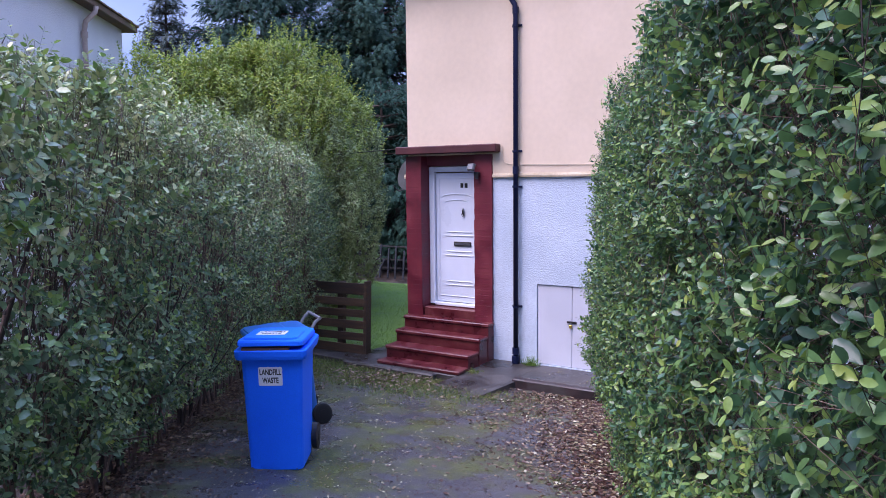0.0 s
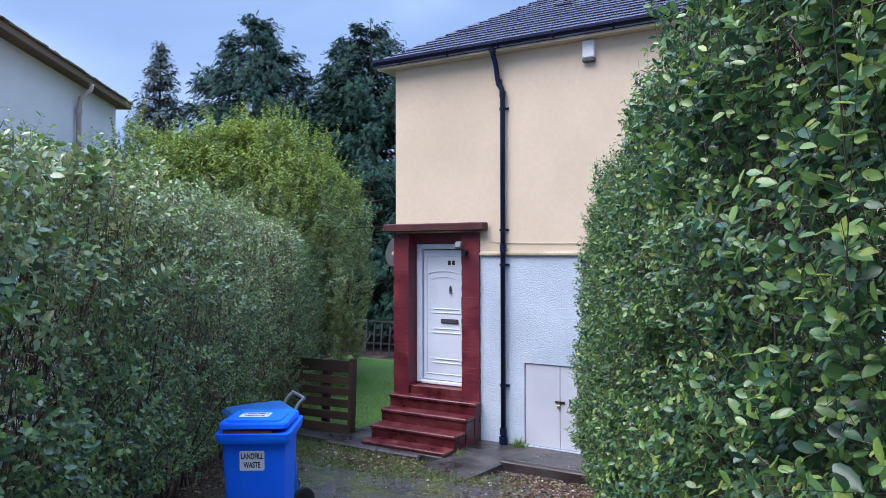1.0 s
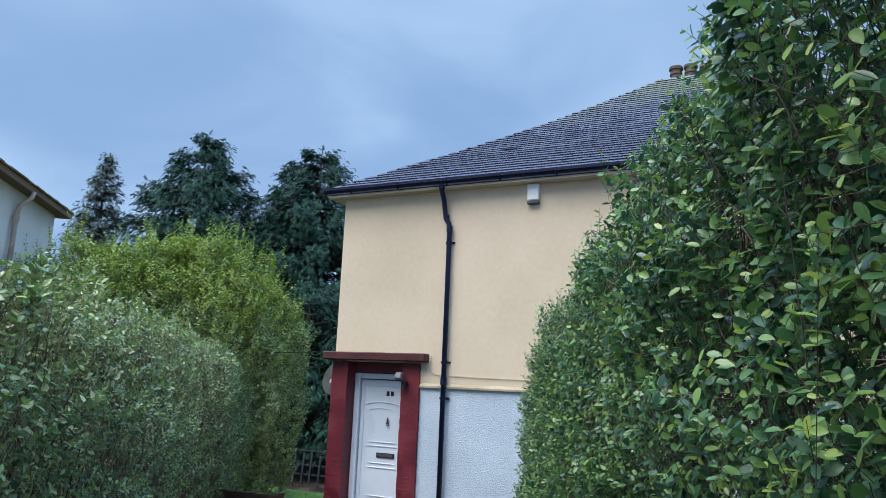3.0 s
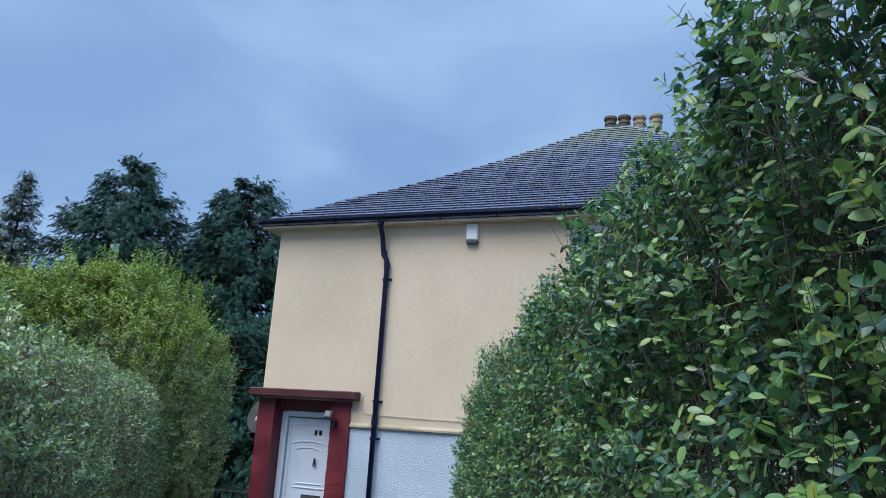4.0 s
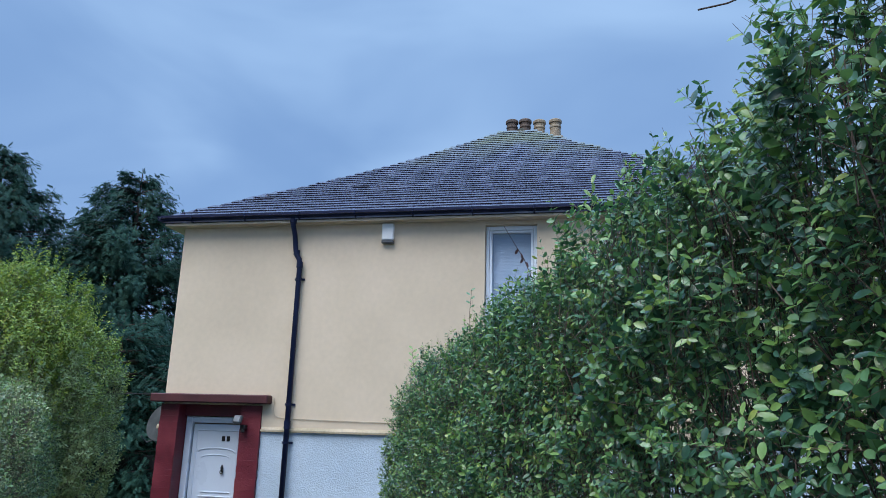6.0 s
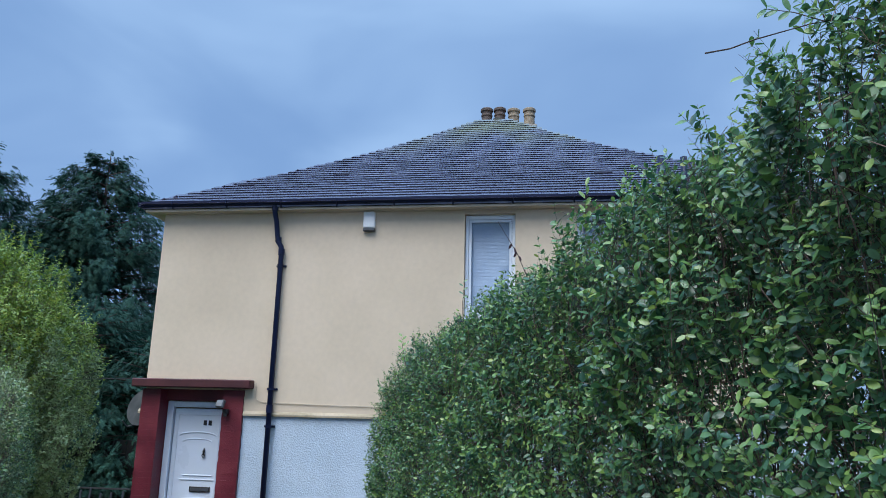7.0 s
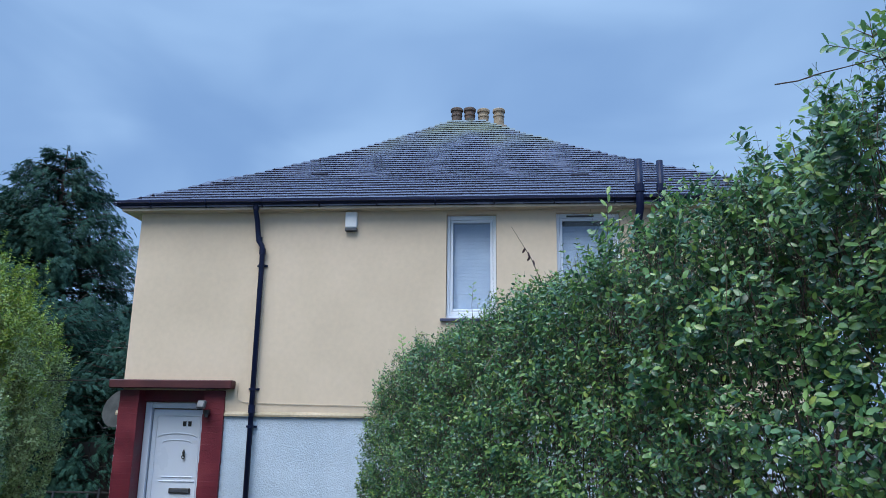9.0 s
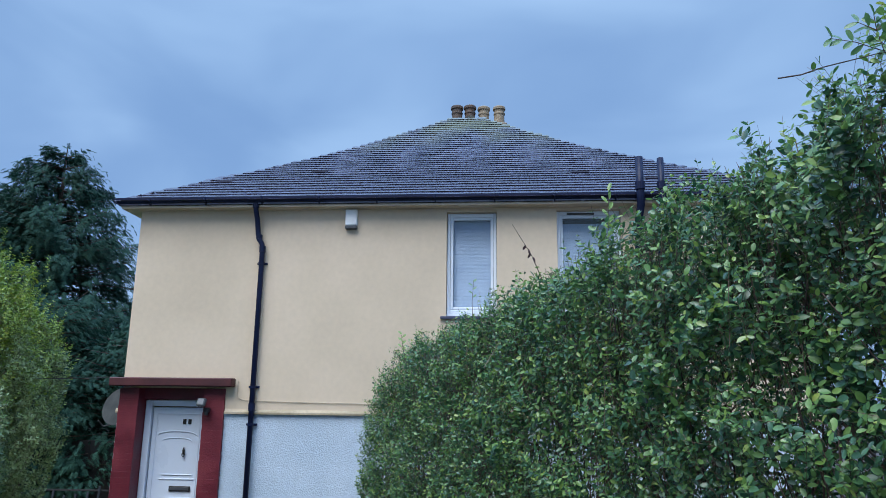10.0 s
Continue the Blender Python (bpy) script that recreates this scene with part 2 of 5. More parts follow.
M["grey_plastic"] = material("pale_grey_plastic", [(0.76, 0.78, 0.79), (0.82, 0.83, 0.84)], 6.0, (0.35, 0.5), fine=0.03)
M["dark_grey"] = material("dark_grey_plastic", [(0.06, 0.065, 0.075), (0.09, 0.095, 0.1)], 6.0, (0.35, 0.5))
M["brass"] = material("yellow_brass", [(0.5, 0.32, 0.06), (0.65, 0.45, 0.1)], 20.0, (0.25, 0.4), metal=0.9)
M["bin_blue"] = material("bright_blue_bin_plastic", [(0.0, 0.165, 0.97), (0.0, 0.185, 1.0)], 3.0, (0.5, 0.62), 0.08, 300, fine=0.05, bump_distance=0.002, spec=0.15)
M["bin_blue_old"] = material("faded_blue_bin_plastic", [(0.006, 0.13, 0.42), (0.012, 0.17, 0.5)], 3.0, (0.35, 0.5), 0.08, 300, fine=0.06, bump_distance=0.002)
M["rubber"] = material("black_rubber", [(0.008, 0.008, 0.009), (0.016, 0.016, 0.017)], 9.0, (0.5, 0.7), 0.2, 90)
M["label"] = material("white_vinyl_label", [(0.74, 0.75, 0.78), (0.82, 0.83, 0.84)], 7.0, (0.35, 0.5), fine=0.03)
M["ink"] = material("black_ink", [(0.006, 0.006, 0.008), (0.012, 0.012, 0.014)], 9.0, (0.4, 0.5))
M["concrete"] = material("wet_dark_concrete", [(0.022, 0.021, 0.021), (0.045, 0.042, 0.042), (0.075, 0.07, 0.066)], 2.2, (0.16, 0.6), 0.5, 50, fine=0.2, fine_scale=55, bump_distance=0.005)
M["kerb_red"] = material("red_painted_kerb", [(0.02, 0.016, 0.017), (0.035, 0.02, 0.021), (0.05, 0.046, 0.045)], 4.0, (0.4, 0.7), 0.5, 50, fine=0.2, bump_distance=0.005)
M["pallet"] = material("wet_weathered_pallet_wood", [(0.02, 0.011, 0.007), (0.045, 0.024, 0.013), (0.08, 0.045, 0.024)], 3.0, (0.5, 0.8), 0.5, 20, stretch=(1, 8, 8), object_vary=0.3, fine=0.25, bump_distance=0.006)
# both woods carry the shade under the conifers in their near-black colour
M["fence"] = material("shade_dark_fence_wood", [(0.006, 0.006, 0.007), (0.014, 0.013, 0.013)], 3.0, (0.6, 0.8), 0.4, 20)
M["pale_wood"] = material("shade_dark_weathered_wood", [(0.012, 0.016, 0.024), (0.024, 0.032, 0.042)], 5.0, (0.6, 0.8), 0.3, 30, object_vary=0.4)
M["bark"] = material("brown_twig_bark", [(0.035, 0.024, 0.021), (0.085, 0.054, 0.045), (0.19, 0.125, 0.1)], 14.0, (0.6, 0.85), 0.4, 120, fine=0.2, island_vary=0.5, bump_distance=0.002)
M["trunk"] = material("dark_conifer_bark", [(0.03, 0.022, 0.018), (0.07, 0.05, 0.04)], 6.0, (0.7, 0.9), 0.6, 30)
LEAF = dict(fine=0.1, fine_scale=120, spec=0.6, translucent=0.3, coat=0.2)
GREEN = [(0.026, 0.086, 0.048), (0.067, 0.178, 0.078), (0.148, 0.295, 0.085), (0.285, 0.4, 0.095)]
M["leaf"] = material("privet_leaf", GREEN, 1.6, (0.33, 0.5), island_vary=0.7, spread=(0.2, 1.0), **LEAF)
M["leaf_one"] = material("privet_leaf_near", GREEN, 1.6, (0.33, 0.5), object_vary=0.7, spread=(0.2, 1.0), **LEAF)
# upper leaves of the left hedge: sky sheen is put into the pale colour
M["leaf_pale"] = material("sheen_pale_privet_leaf", [(0.085, 0.14, 0.055), (0.215, 0.31, 0.125), (0.41, 0.455, 0.21), (0.63, 0.555, 0.3)], 1.6, (0.28, 0.42), island_vary=0.6, spread=(0.2, 1.0), fine=0.1, fine_scale=120, spec=0.6, translucent=0.25, coat=0.35)
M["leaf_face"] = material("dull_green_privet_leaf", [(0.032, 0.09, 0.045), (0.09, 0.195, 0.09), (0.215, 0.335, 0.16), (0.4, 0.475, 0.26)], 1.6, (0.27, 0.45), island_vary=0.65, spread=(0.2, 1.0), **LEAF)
M["leaf_young"] = material("young_privet_leaf", [(0.1, 0.21, 0.055), (0.16, 0.29, 0.065), (0.23, 0.36, 0.08), (0.42, 0.43, 0.09)], 1.6, (0.32, 0.5), island_vary=0.75, spread=(0.2, 1.0), **LEAF)
M["leaf_bush"] = material("yellow_green_shrub_leaf", [(0.1, 0.19, 0.035), (0.195, 0.305, 0.045), (0.31, 0.415, 0.055), (0.6, 0.54, 0.075)], 1.1, (0.4, 0.6), island_vary=0.6, spread=(0.2, 0.95), **LEAF)
M["leaf_bush_low"] = material("dull_green_shrub_leaf", [(0.17, 0.26, 0.1), (0.25, 0.34, 0.13), (0.34, 0.42, 0.17)], 1.1, (0.4, 0.6), island_vary=0.6, spread=(0.2, 0.95), **LEAF)
M["conifer"] = material("blue_green_conifer_frond", [(0.011, 0.043, 0.033), (0.022, 0.07, 0.049), (0.042, 0.11, 0.072)], 0.5, (0.7, 0.9), island_vary=0.45, spread=(0.2, 0.9), fine=0.1, translucent=0.2, spec=0.25)
M["conifer_far"] = material("thin_conifer_frond", [(0.045, 0.075, 0.062), (0.075, 0.115, 0.092)], 0.5, (0.5, 0.7), island_vary=0.6, fine=0.1, translucent=0.15)
M["litter"] = material("fallen_leaf", [(0.034, 0.014, 0.011), (0.07, 0.03, 0.022), (0.11, 0.058, 0.036), (0.27, 0.2, 0.125)], 9.0, (0.3, 0.5), island_vary=0.9, spread=(0.05, 0.85), fine=0.15, translucent=0.1)
M["withered"] = material("withered_purple_leaf", [(0.03, 0.012, 0.018), (0.07, 0.03, 0.035)], 20.0, (0.5, 0.7))
M["pale_litter"] = material("pale_fallen_leaf", [(0.16, 0.14, 0.07), (0.36, 0.34, 0.2), (0.55, 0.52, 0.38)], 9.0, (0.35, 0.5), island_vary=0.9, spread=(0.05, 0.85), fine=0.1, translucent=0.1)
M["grass"] = material("lawn_grass", [(0.05, 0.13, 0.013), (0.085, 0.19, 0.02), (0.13, 0.24, 0.035)], 1.5, (0.5, 0.7), island_vary=0.5, fine=0.1, translucent=0.15)
M["weed"] = material("weed_leaf", [(0.06, 0.13, 0.025), (0.12, 0.21, 0.045), (0.26, 0.26, 0.09)], 4.0, (0.5, 0.7), island_vary=0.6, fine=0.1, translucent=0.15)
M["lawn_soil"] = material("lawn_turf", [(0.045, 0.115, 0.014), (0.075, 0.17, 0.02)], 2.0, (0.7, 0.9), 0.6, 70, fine=0.3)
M["soil"] = material("dark_wet_soil", [(0.018, 0.012, 0.01), (0.04, 0.027, 0.02), (0.065, 0.045, 0.033)], 2.5, (0.45, 0.8), 0.9, 30, fine=0.3, fine_scale=45, bump_distance=0.02)
M["nb_wall"] = material("pale_grey_roughcast", [(0.7, 0.68, 0.67), (0.78, 0.76, 0.74)], 0.8, (0.8, 0.9), 0.7, 45, fine=0.06, bump_distance=0.015)
M["nb_tile"] = material("brown_roof_tile", [(0.1, 0.05, 0.03), (0.2, 0.1, 0.055), (0.16, 0.13, 0.08)], 4.0, (0.6, 0.8), 0.5, 30, island_vary=0.6)
M["nb_pipe"] = material("rusty_pinkish_pipe", [(0.4, 0.27, 0.22), (0.52, 0.4, 0.34)], 6.0, (0.5, 0.7), 0.2, 40)


def asphalt_material():
    """Wet tarmac with moss along the middle and dark leaf soil towards the hedges."""
    ma = bpy.data.materials.new("wet_mossy_tarmac")
    ma.use_nodes = True
    n, l = ma.node_tree.nodes, ma.node_tree.links
    bs = n["Principled BSDF"]
    tc = n.new("ShaderNodeTexCoord")

    def noise_node(scale, detail=5.0, rough=0.55):
        a = n.new("ShaderNodeTexNoise")
        a.inputs["Scale"].default_value, a.inputs["Detail"].default_value, a.inputs["Roughness"].default_value = scale, detail, rough
        l.new(tc.outputs["Object"], a.inputs["Vector"])
        return a.outputs["Fac"]

    def ramp(src, lo, hi, c0, c1):
        r = n.new("ShaderNodeValToRGB")
        r.color_ramp.elements[0].position, r.color_ramp.elements[0].color = lo, (*c0, 1)
        r.color_ramp.elements[1].position, r.color_ramp.elements[1].color = hi, (*c1, 1)
        l.new(src, r.inputs[0])
        return r.outputs["Color"]

    def mix(fac, a, b):
        x = n.new("ShaderNodeMix")
        x.data_type = "RGBA"
        l.new(fac, x.inputs[0])
        l.new(a, x.inputs[6])
        l.new(b, x.inputs[7])
        return x.outputs[2]

    base = ramp(noise_node(160), 0.35, 0.7, (0.028, 0.028, 0.034), (0.088, 0.09, 0.102))
    broad = ramp(noise_node(1.4), 0.42, 0.62, (0.0, 0.0, 0.0), (1.0, 1.0, 1.0))
    worn = mix(broad, base, ramp(noise_node(120), 0.3, 0.7, (0.04, 0.038, 0.038), (0.115, 0.112, 0.116)))
    moss_col = ramp(noise_node(55), 0.3, 0.7, (0.03, 0.042, 0.008), (0.13, 0.15, 0.025))
    moss_at = ramp(noise_node(1.7, 8.0, 0.7), 0.45, 0.6, (0.0, 0.0, 0.0), (0.85, 0.85, 0.85))
    col = mix(moss_at, worn, moss_col)
    l.new(col, bs.inputs["Base Color"])
    wet = n.new("ShaderNodeMapRange")
    wet.inputs["From Min"].default_value, wet.inputs["From Max"].default_value = 0.35, 0.65
    wet.inputs["To Min"].default_value, wet.inputs["To Max"].default_value = 0.14, 0.5
    l.new(noise_node(2.6), wet.inputs["Value"])
    l.new(wet.outputs[0], bs.inputs["Roughness"])
    bp = n.new("ShaderNodeBump")
    bp.inputs["Strength"].default_value, bp.inputs["Distance"].default_value = 0.7, 0.008
    l.new(noise_node(110, 3.0), bp.inputs["Height"])
    l.new(bp.outputs[0], bs.inputs["Normal"])
    return ma


def glass_material():
    ma = bpy.data.materials.new("window_glass")
    ma.use_nodes = True
    bs = ma.node_tree.nodes["Principled BSDF"]
    bs.inputs["Base Color"].default_value = (0.9, 0.95, 0.97, 1)
    bs.inputs["Roughness"].default_value = 0.02
    bs.inputs["Transmission Weight"].default_value = 1.0
    bs.inputs["IOR"].default_value = 1.45
    return ma


M["tarmac"] = asphalt_material()
M["glass"] = glass_material()

# ---- ground ----
def ground_z(x, y):
    """The drive falls towards the house; beyond it the garden is level."""
    yy = np.clip(np.asarray(y, dtype=float), -9.0, 7.65)
    return -0.1 + 0.105 * (7.65 - yy) + 0.0 * np.asarray(x, dtype=float)


def sheet(name, xs, ys, zfun, mat_, skirt=0.0):
    bm = bmesh.new()
    rows = [[bm.verts.new((x, y, zfun(x, y))) for x in xs] for y in ys]
    for a, b in zip(rows, rows[1:]):
        for i in range(len(xs) - 1):
            bm.faces.new((a[i], a[i + 1], b[i + 1], b[i]))
    if skirt:
        out = bmesh.ops.extrude_face_region(bm, geom=bm.faces[:])
        bmesh.ops.translate(bm, vec=(0, 0, -skirt), verts=[g for g in out["geom"] if isinstance(g, bmesh.types.BMVert)])
    return part(name, bm, mat_)


def lump(x, y, a, s=1.0):
    return a * noise.noise(Vector((x * s, y * s, 0.3)))


g_x = [-900, -200, -60, -30] + [-20 + 1.0 * i for i in range(31)] + [16, 30, 80, 200, 900]
g_y = [-900, -200, -60, -25] + [-9 + 0.8 * i for i in range(42)] + [32, 60, 200, 900]
ground = tagged(sheet("ground", g_x, g_y, lambda x, y: float(ground_z(x, y)) - 0.03, M["soil"]), "dark wet soil of the gardens", "ground", kind="structure")

# the drive lies between the hedges
D_FAR, D_NEAR = 7.9, -5.0


def drive_edges(y):
    w = 0.07 * math.sin(2.3 * y) + 0.05 * math.sin(5.1 * y + 1)
    return -4.85 + (y - 3.6) * -0.56 + w, -1.55 + (y - 4.9) * -0.5 - 0.7 * w


bm = bmesh.new()
rows = []
for i in range(60):
    y = D_NEAR + (D_FAR - D_NEAR) * i / 59
    a, b = drive_edges(y)
    rows.append([bm.verts.new((x, y, float(ground_z(x, y)) + lump(x, y, 0.012, 2.0) + lump(x, y, 0.02, 0.7) - 0.006 * (abs(k - 14) / 14) ** 4))
                 for k, x in [(k, a + (b - a) * k / 28) for k in range(29)]])
for a, b in zip(rows, rows[1:]):
    for k in range(28):
        bm.faces.new((a[k], a[k + 1], b[k + 1], b[k]))
driveway = tagged(part("driveway", bm, M["tarmac"], smooth=True), "wet cracked tarmac drive with patches of moss", "driveway", kind="structure")

# raised concrete path along the house, with kerbs
path = thing("pavement", "wet dark concrete path round the house with a worn kerb", "path", kind="structure")


def slab(x0, x1, y0, y1, z0=-0.3, z1=0.0, m="concrete", name="slab", bevel=0.008):
    bm = bmesh.new()
    box(bm, x0, x1, y0, y1, z0, z1, bevel)
    return part(name, bm, M[m], path)


slab(-3.72, -2.402, 7.98, 8.66)
slab(-2.398, -1.0, 7.98, 8.66)
slab(-0.996, 3.4, 7.98, 8.66)
slab(-3.78, -2.36, 7.86, 7.976, z1=0.006, m="kerb_red", name="kerb", bevel=0.015)
slab(-2.352, -0.9, 7.86, 7.976, z1=0.004, m="kerb_red", name="kerb", bevel=0.015)
slab(-0.892, 3.4, 7.86, 7.976, z1=0.004, m="kerb_red", name="kerb", bevel=0.015)
slab(-6.3, -4.47, 7.66, 8.66, z1=-0.012)
slab(-7.9, -6.304, 7.7, 8.36, z1=-0.03)
slab(-6.26, -5.42, 7.54, 7.656, z1=0.0, name="kerb", bevel=0.02)
slab(-5.412, -4.76, 7.545, 7.656, z1=-0.004, name="kerb", bevel=0.02)
bm = bmesh.new()
vs = [bm.verts.new(p) for p in ((-4.5, 8.66, -0.004), (-3.724, 8.66, -0.004), (-3.724, 7.9, -0.03), (-3.85, 7.05, -0.035), (-4.6, 7.05, -0.035), (-4.466, 7.8, -0.02))]
f = bm.faces.new(vs)
r = bmesh.ops.extrude_face_region(bm, geom=[f])
bmesh.ops.translate(bm, vec=(0, 0, -0.2), verts=[g for g in r["geom"] if isinstance(g, bmesh.types.BMVert)])
part("ramp", bm, M["concrete"], path)

lawn = tagged(sheet("lawn", [-17 + 0.5 * i for i in range(23)] + [-5.95], [8.37 + 0.45 * i for i in range(14)], lambda x, y: -0.02 + lump(x, y, 0.03, 0.8), M["lawn_soil"], 0.1),
              "short bright green wet lawn beside the house", "lawn", kind="structure")

# ---- the house ----
FY = 8.645
house = thing("house", "two-storey cream rendered house with white roughcast base and slate hipped roof", "house")


def wall(name, x0, x1, z0, z1, y0, y1, openings, mat_, parent):
    """A wall facing -y with real openings (x0, x1, z0, z1) through it."""
    xs = sorted({x0, x1, *[v for o in openings for v in o[:2]]})
    zs = sorted({z0, z1, *[v for o in openings for v in o[2:]]})
    solid = {(i, k) for i in range(len(xs) - 1) for k in range(len(zs) - 1)
             if not any(o[0] <= xs[i] < o[1] and o[2] <= zs[k] < o[3] for o in openings)}
    bm = bmesh.new()
    grid = {(i, k, j): bm.verts.new((xs[i], (y0, y1)[j], zs[k])) for i in range(len(xs)) for k in range(len(zs)) for j in (0, 1)}
    for i, k in solid:
        for j in (0, 1):
            bm.faces.new([grid[a, b, j] for a, b in ((i, k), (i + 1, k), (i + 1, k + 1), (i, k + 1))])
        for di, dk, e in ((-1, 0, ((i, k), (i, k + 1))), (1, 0, ((i + 1, k), (i + 1, k + 1))), (0, -1, ((i, k), (i + 1, k))), (0, 1, ((i, k + 1), (i + 1, k + 1)))):
            if (i + di, k + dk) not in solid:
                (a, b), (c, d) = e
                bm.faces.new((grid[a, b, 0], grid[c, d, 0], grid[c, d, 1], grid[a, b, 1]))
    bmesh.ops.delete(bm, geom=[v for v in bm.verts if not v.link_faces], context="VERTS")
    return part(name, bm, mat_, parent)


WIN = [(-1.59, -0.925, 3.79, 5.2), (-0.135, 0.70, 3.79, 5.215)]
DOOR = (-5.6, -4.72, 0.52, 2.7)
wall("upper_wall", -5.84, 3.0, 2.534, 5.3, FY, FY + 0.28, WIN + [(DOOR[0] - 0.12, DOOR[1] + 0.12, 2.534, 2.85)], M["cream"], house)
wall("lower_wall", -5.885, 3.0, -0.3, 2.53, FY + 0.012, FY + 0.28, [(DOOR[0] - 0.12, DOOR[1] + 0.12, -0.3, 2.53), (-3.79, -2.8, 0.012, 1.1)], M["white_harl"], house)
for nm, x0, x1, y0, y1 in (("side_wall", -5.84, -5.56, FY + 0.284, 20.0), ("side_wall", 2.72, 3.0, FY + 0.284, 20.0), ("back_wall", -5.55, 2.71, 19.7, 20.0)):
    bm = bmesh.new()
    box(bm, x0, x1, y0, y1, -0.3, 5.3)
    part(nm, bm, M["cream"], house)
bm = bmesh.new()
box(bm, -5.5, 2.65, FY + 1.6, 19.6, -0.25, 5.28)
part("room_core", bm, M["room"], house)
# the wide ledge between render and roughcast
bm = bmesh.new()
for x0, x1 in ((-4.44, 3.02), (-5.9, -5.866)):
    vs = [bm.verts.new((x, y, z)) for x in (x0, x1) for y, z in ((FY + 0.1, 2.523), (FY - 0.024, 2.527), (FY - 0.026, 2.552), (FY - 0.003, 2.585), (FY + 0.1, 2.585))]
    for k in range(5):
        bm.faces.new((vs[k], vs[(k + 1) % 5], vs[5 + (k + 1) % 5], vs[5 + k]))
    bm.faces.new(vs[:5])
    bm.faces.new(vs[5:])
part("band_course", bm, M["band"], house, "cream ledge between upper and lower wall")

# porch surround: oxblood brick piers, lintel, canopy
porch = part("porch_surround", (lambda b: (box(b, DOOR[0] + 0.002, DOOR[1] - 0.002, FY + 0.13, FY + 0.29, 2.702, 2.862), b)[1])(bmesh.new()), M["red"], house, "oxblood-painted brick door surround")


def pier(x0, x1, y1):
    """A painted brick pier, course by course."""
    z, k = 0.52, 0
    while z < 2.84:
        bm = bmesh.new()
        top = min(z + 0.0745, 2.86)
        d = rng.uniform(-0.004, 0.004)
        box(bm, x0 + d, x1 + d * 0.5, FY - 0.03 + rng.uniform(-0.0015, 0.0015), y1, z, top + 0.0006, 0.0012)
        part("brick", bm, M["red"], porch)
        z, k = z + 0.075, k + 1


pier(-5.862, DOOR[0], FY + 0.25)
pier(DOOR[1], -4.445, FY + 0.25)
bm = bmesh.new()
box(bm, -5.965, -4.325, FY - 0.15, FY + 0.02, 2.868, 2.978, 0.012)
part("canopy", bm, M["canopy"], house, "flat brown-red concrete door canopy")

# door, frame, furniture
DY = FY + 0.2
door = part("door", (lambda b: (box(b, -5.495, -4.80, DY + 0.015, DY + 0.06, 0.71, 2.6, 0.006), b)[1])(bmesh.new()), M["upvc"], house, "white plastic panelled front door, shut")
bm = bmesh.new()
box(bm, -5.598, -5.51, DY - 0.02, DY + 0.06, 0.665, 2.695, 0.008)
box(bm, -4.79, -4.722, DY - 0.02, DY + 0.06, 0.665, 2.695, 0.008)
box(bm, -5.508, -4.792, DY - 0.02, DY + 0.06, 2.615, 2.695, 0.008)
box(bm, -5.508, -4.792, DY - 0.03, DY + 0.06, 0.652, 0.7, 0.008)
part("door_frame", bm, M["upvc_frame"], door)


def moulding(pts, r=0.012):
    bm = bmesh.new()
    tube(bm, pts, r, 6)
    part("moulding", bm, M["upvc"], door)


mx0, mx1, my = -5.40, -4.88, DY + 0.013
arch = [(-5.14 + 0.26 * math.cos(a), my, 2.245 + 0.05 * math.sin(a)) for a in [math.pi * k / 10 for k in range(11)]]
moulding(arch, 0.009)
moulding([(-5.14 + 0.2 * math.cos(a), my, 2.17 + 0.04 * math.sin(a)) for a in [math.pi * k / 10 for k in range(11)]], 0.007)
for i_, z in enumerate((1.745, 1.69, 1.46, 1.40, 1.02, 0.965)):
    moulding([(mx0 + 0.09 - (0.03 if i_ % 2 else 0), my, z), (mx1 - 0.02 + (0.03 if i_ % 2 else 0), my, z)], 0.009)
for x in (-5.435, -4.845):
    moulding([(x, my, 0.8), (x, my, 2.52)], 0.007)
for z in (0.8, 2.52):
    moulding([(-5.435, my, z), (-4.845, my, z)], 0.007)
bm = bmesh.new()
box(bm, -5.19, -4.905, my - 0.016, my + 0.01, 1.54, 1.605, 0.005)
letterbox = part("letterbox", bm, M["black"], door, "black letter plate")
bm = bmesh.new()
box(bm, -5.173, -4.922, my - 0.021, my - 0.017, 1.553, 1.592, 0.002)
part("flap", bm, M["dark_grey"], letterbox)
for x in (-5.055, -4.985):
    bm = bmesh.new()
    box(bm, x - 0.022, x + 0.022, my - 0.006, my + 0.004, 2.385, 2.45, 0.002)
    part("number_bar", bm, M["ink"], door, "plain dark bar in place of a figure")
bm = bmesh.new()
tube(bm, [(-5.03, my - 0.012, 2.09), (-5.03, my - 0.02, 2.055), (-5.03, my - 0.02, 2.0)], [0.006, 0.016, 0.008], 8)
tube(bm, [(-5.03 + 0.018 * math.cos(a), my - 0.022, 2.0 + 0.024 * math.sin(a)) for a in [2 * math.pi * k / 12 for k in range(13)]], 0.006, 6)
part("door_knocker", bm, M["black"], door, "dark iron urn door knocker")

# cupboard hatch low in the wall
hatch = thing("hatch", "white painted low double cupboard door with brass padlock", "hatch")
for x0, x1 in ((-3.784, -3.3), (-3.294, -2.806)):
    bm = bmesh.new()
    box(bm, x0, x1, FY + 0.03, FY + 0.055, 0.018, 1.094, 0.004)
    part("hatch_door", bm, M["white_paint"], hatch)
bm = bmesh.new()
box(bm, -3.362, -3.23, FY + 0.014, FY + 0.03, 0.607, 0.637, 0.003)
hasp = part("hasp", bm, M["black"], hatch, "black steel hasp")
bm = bmesh.new()
box(bm, -3.33, -3.29, FY + 0.0, FY + 0.02, 0.545, 0.59, 0.005)
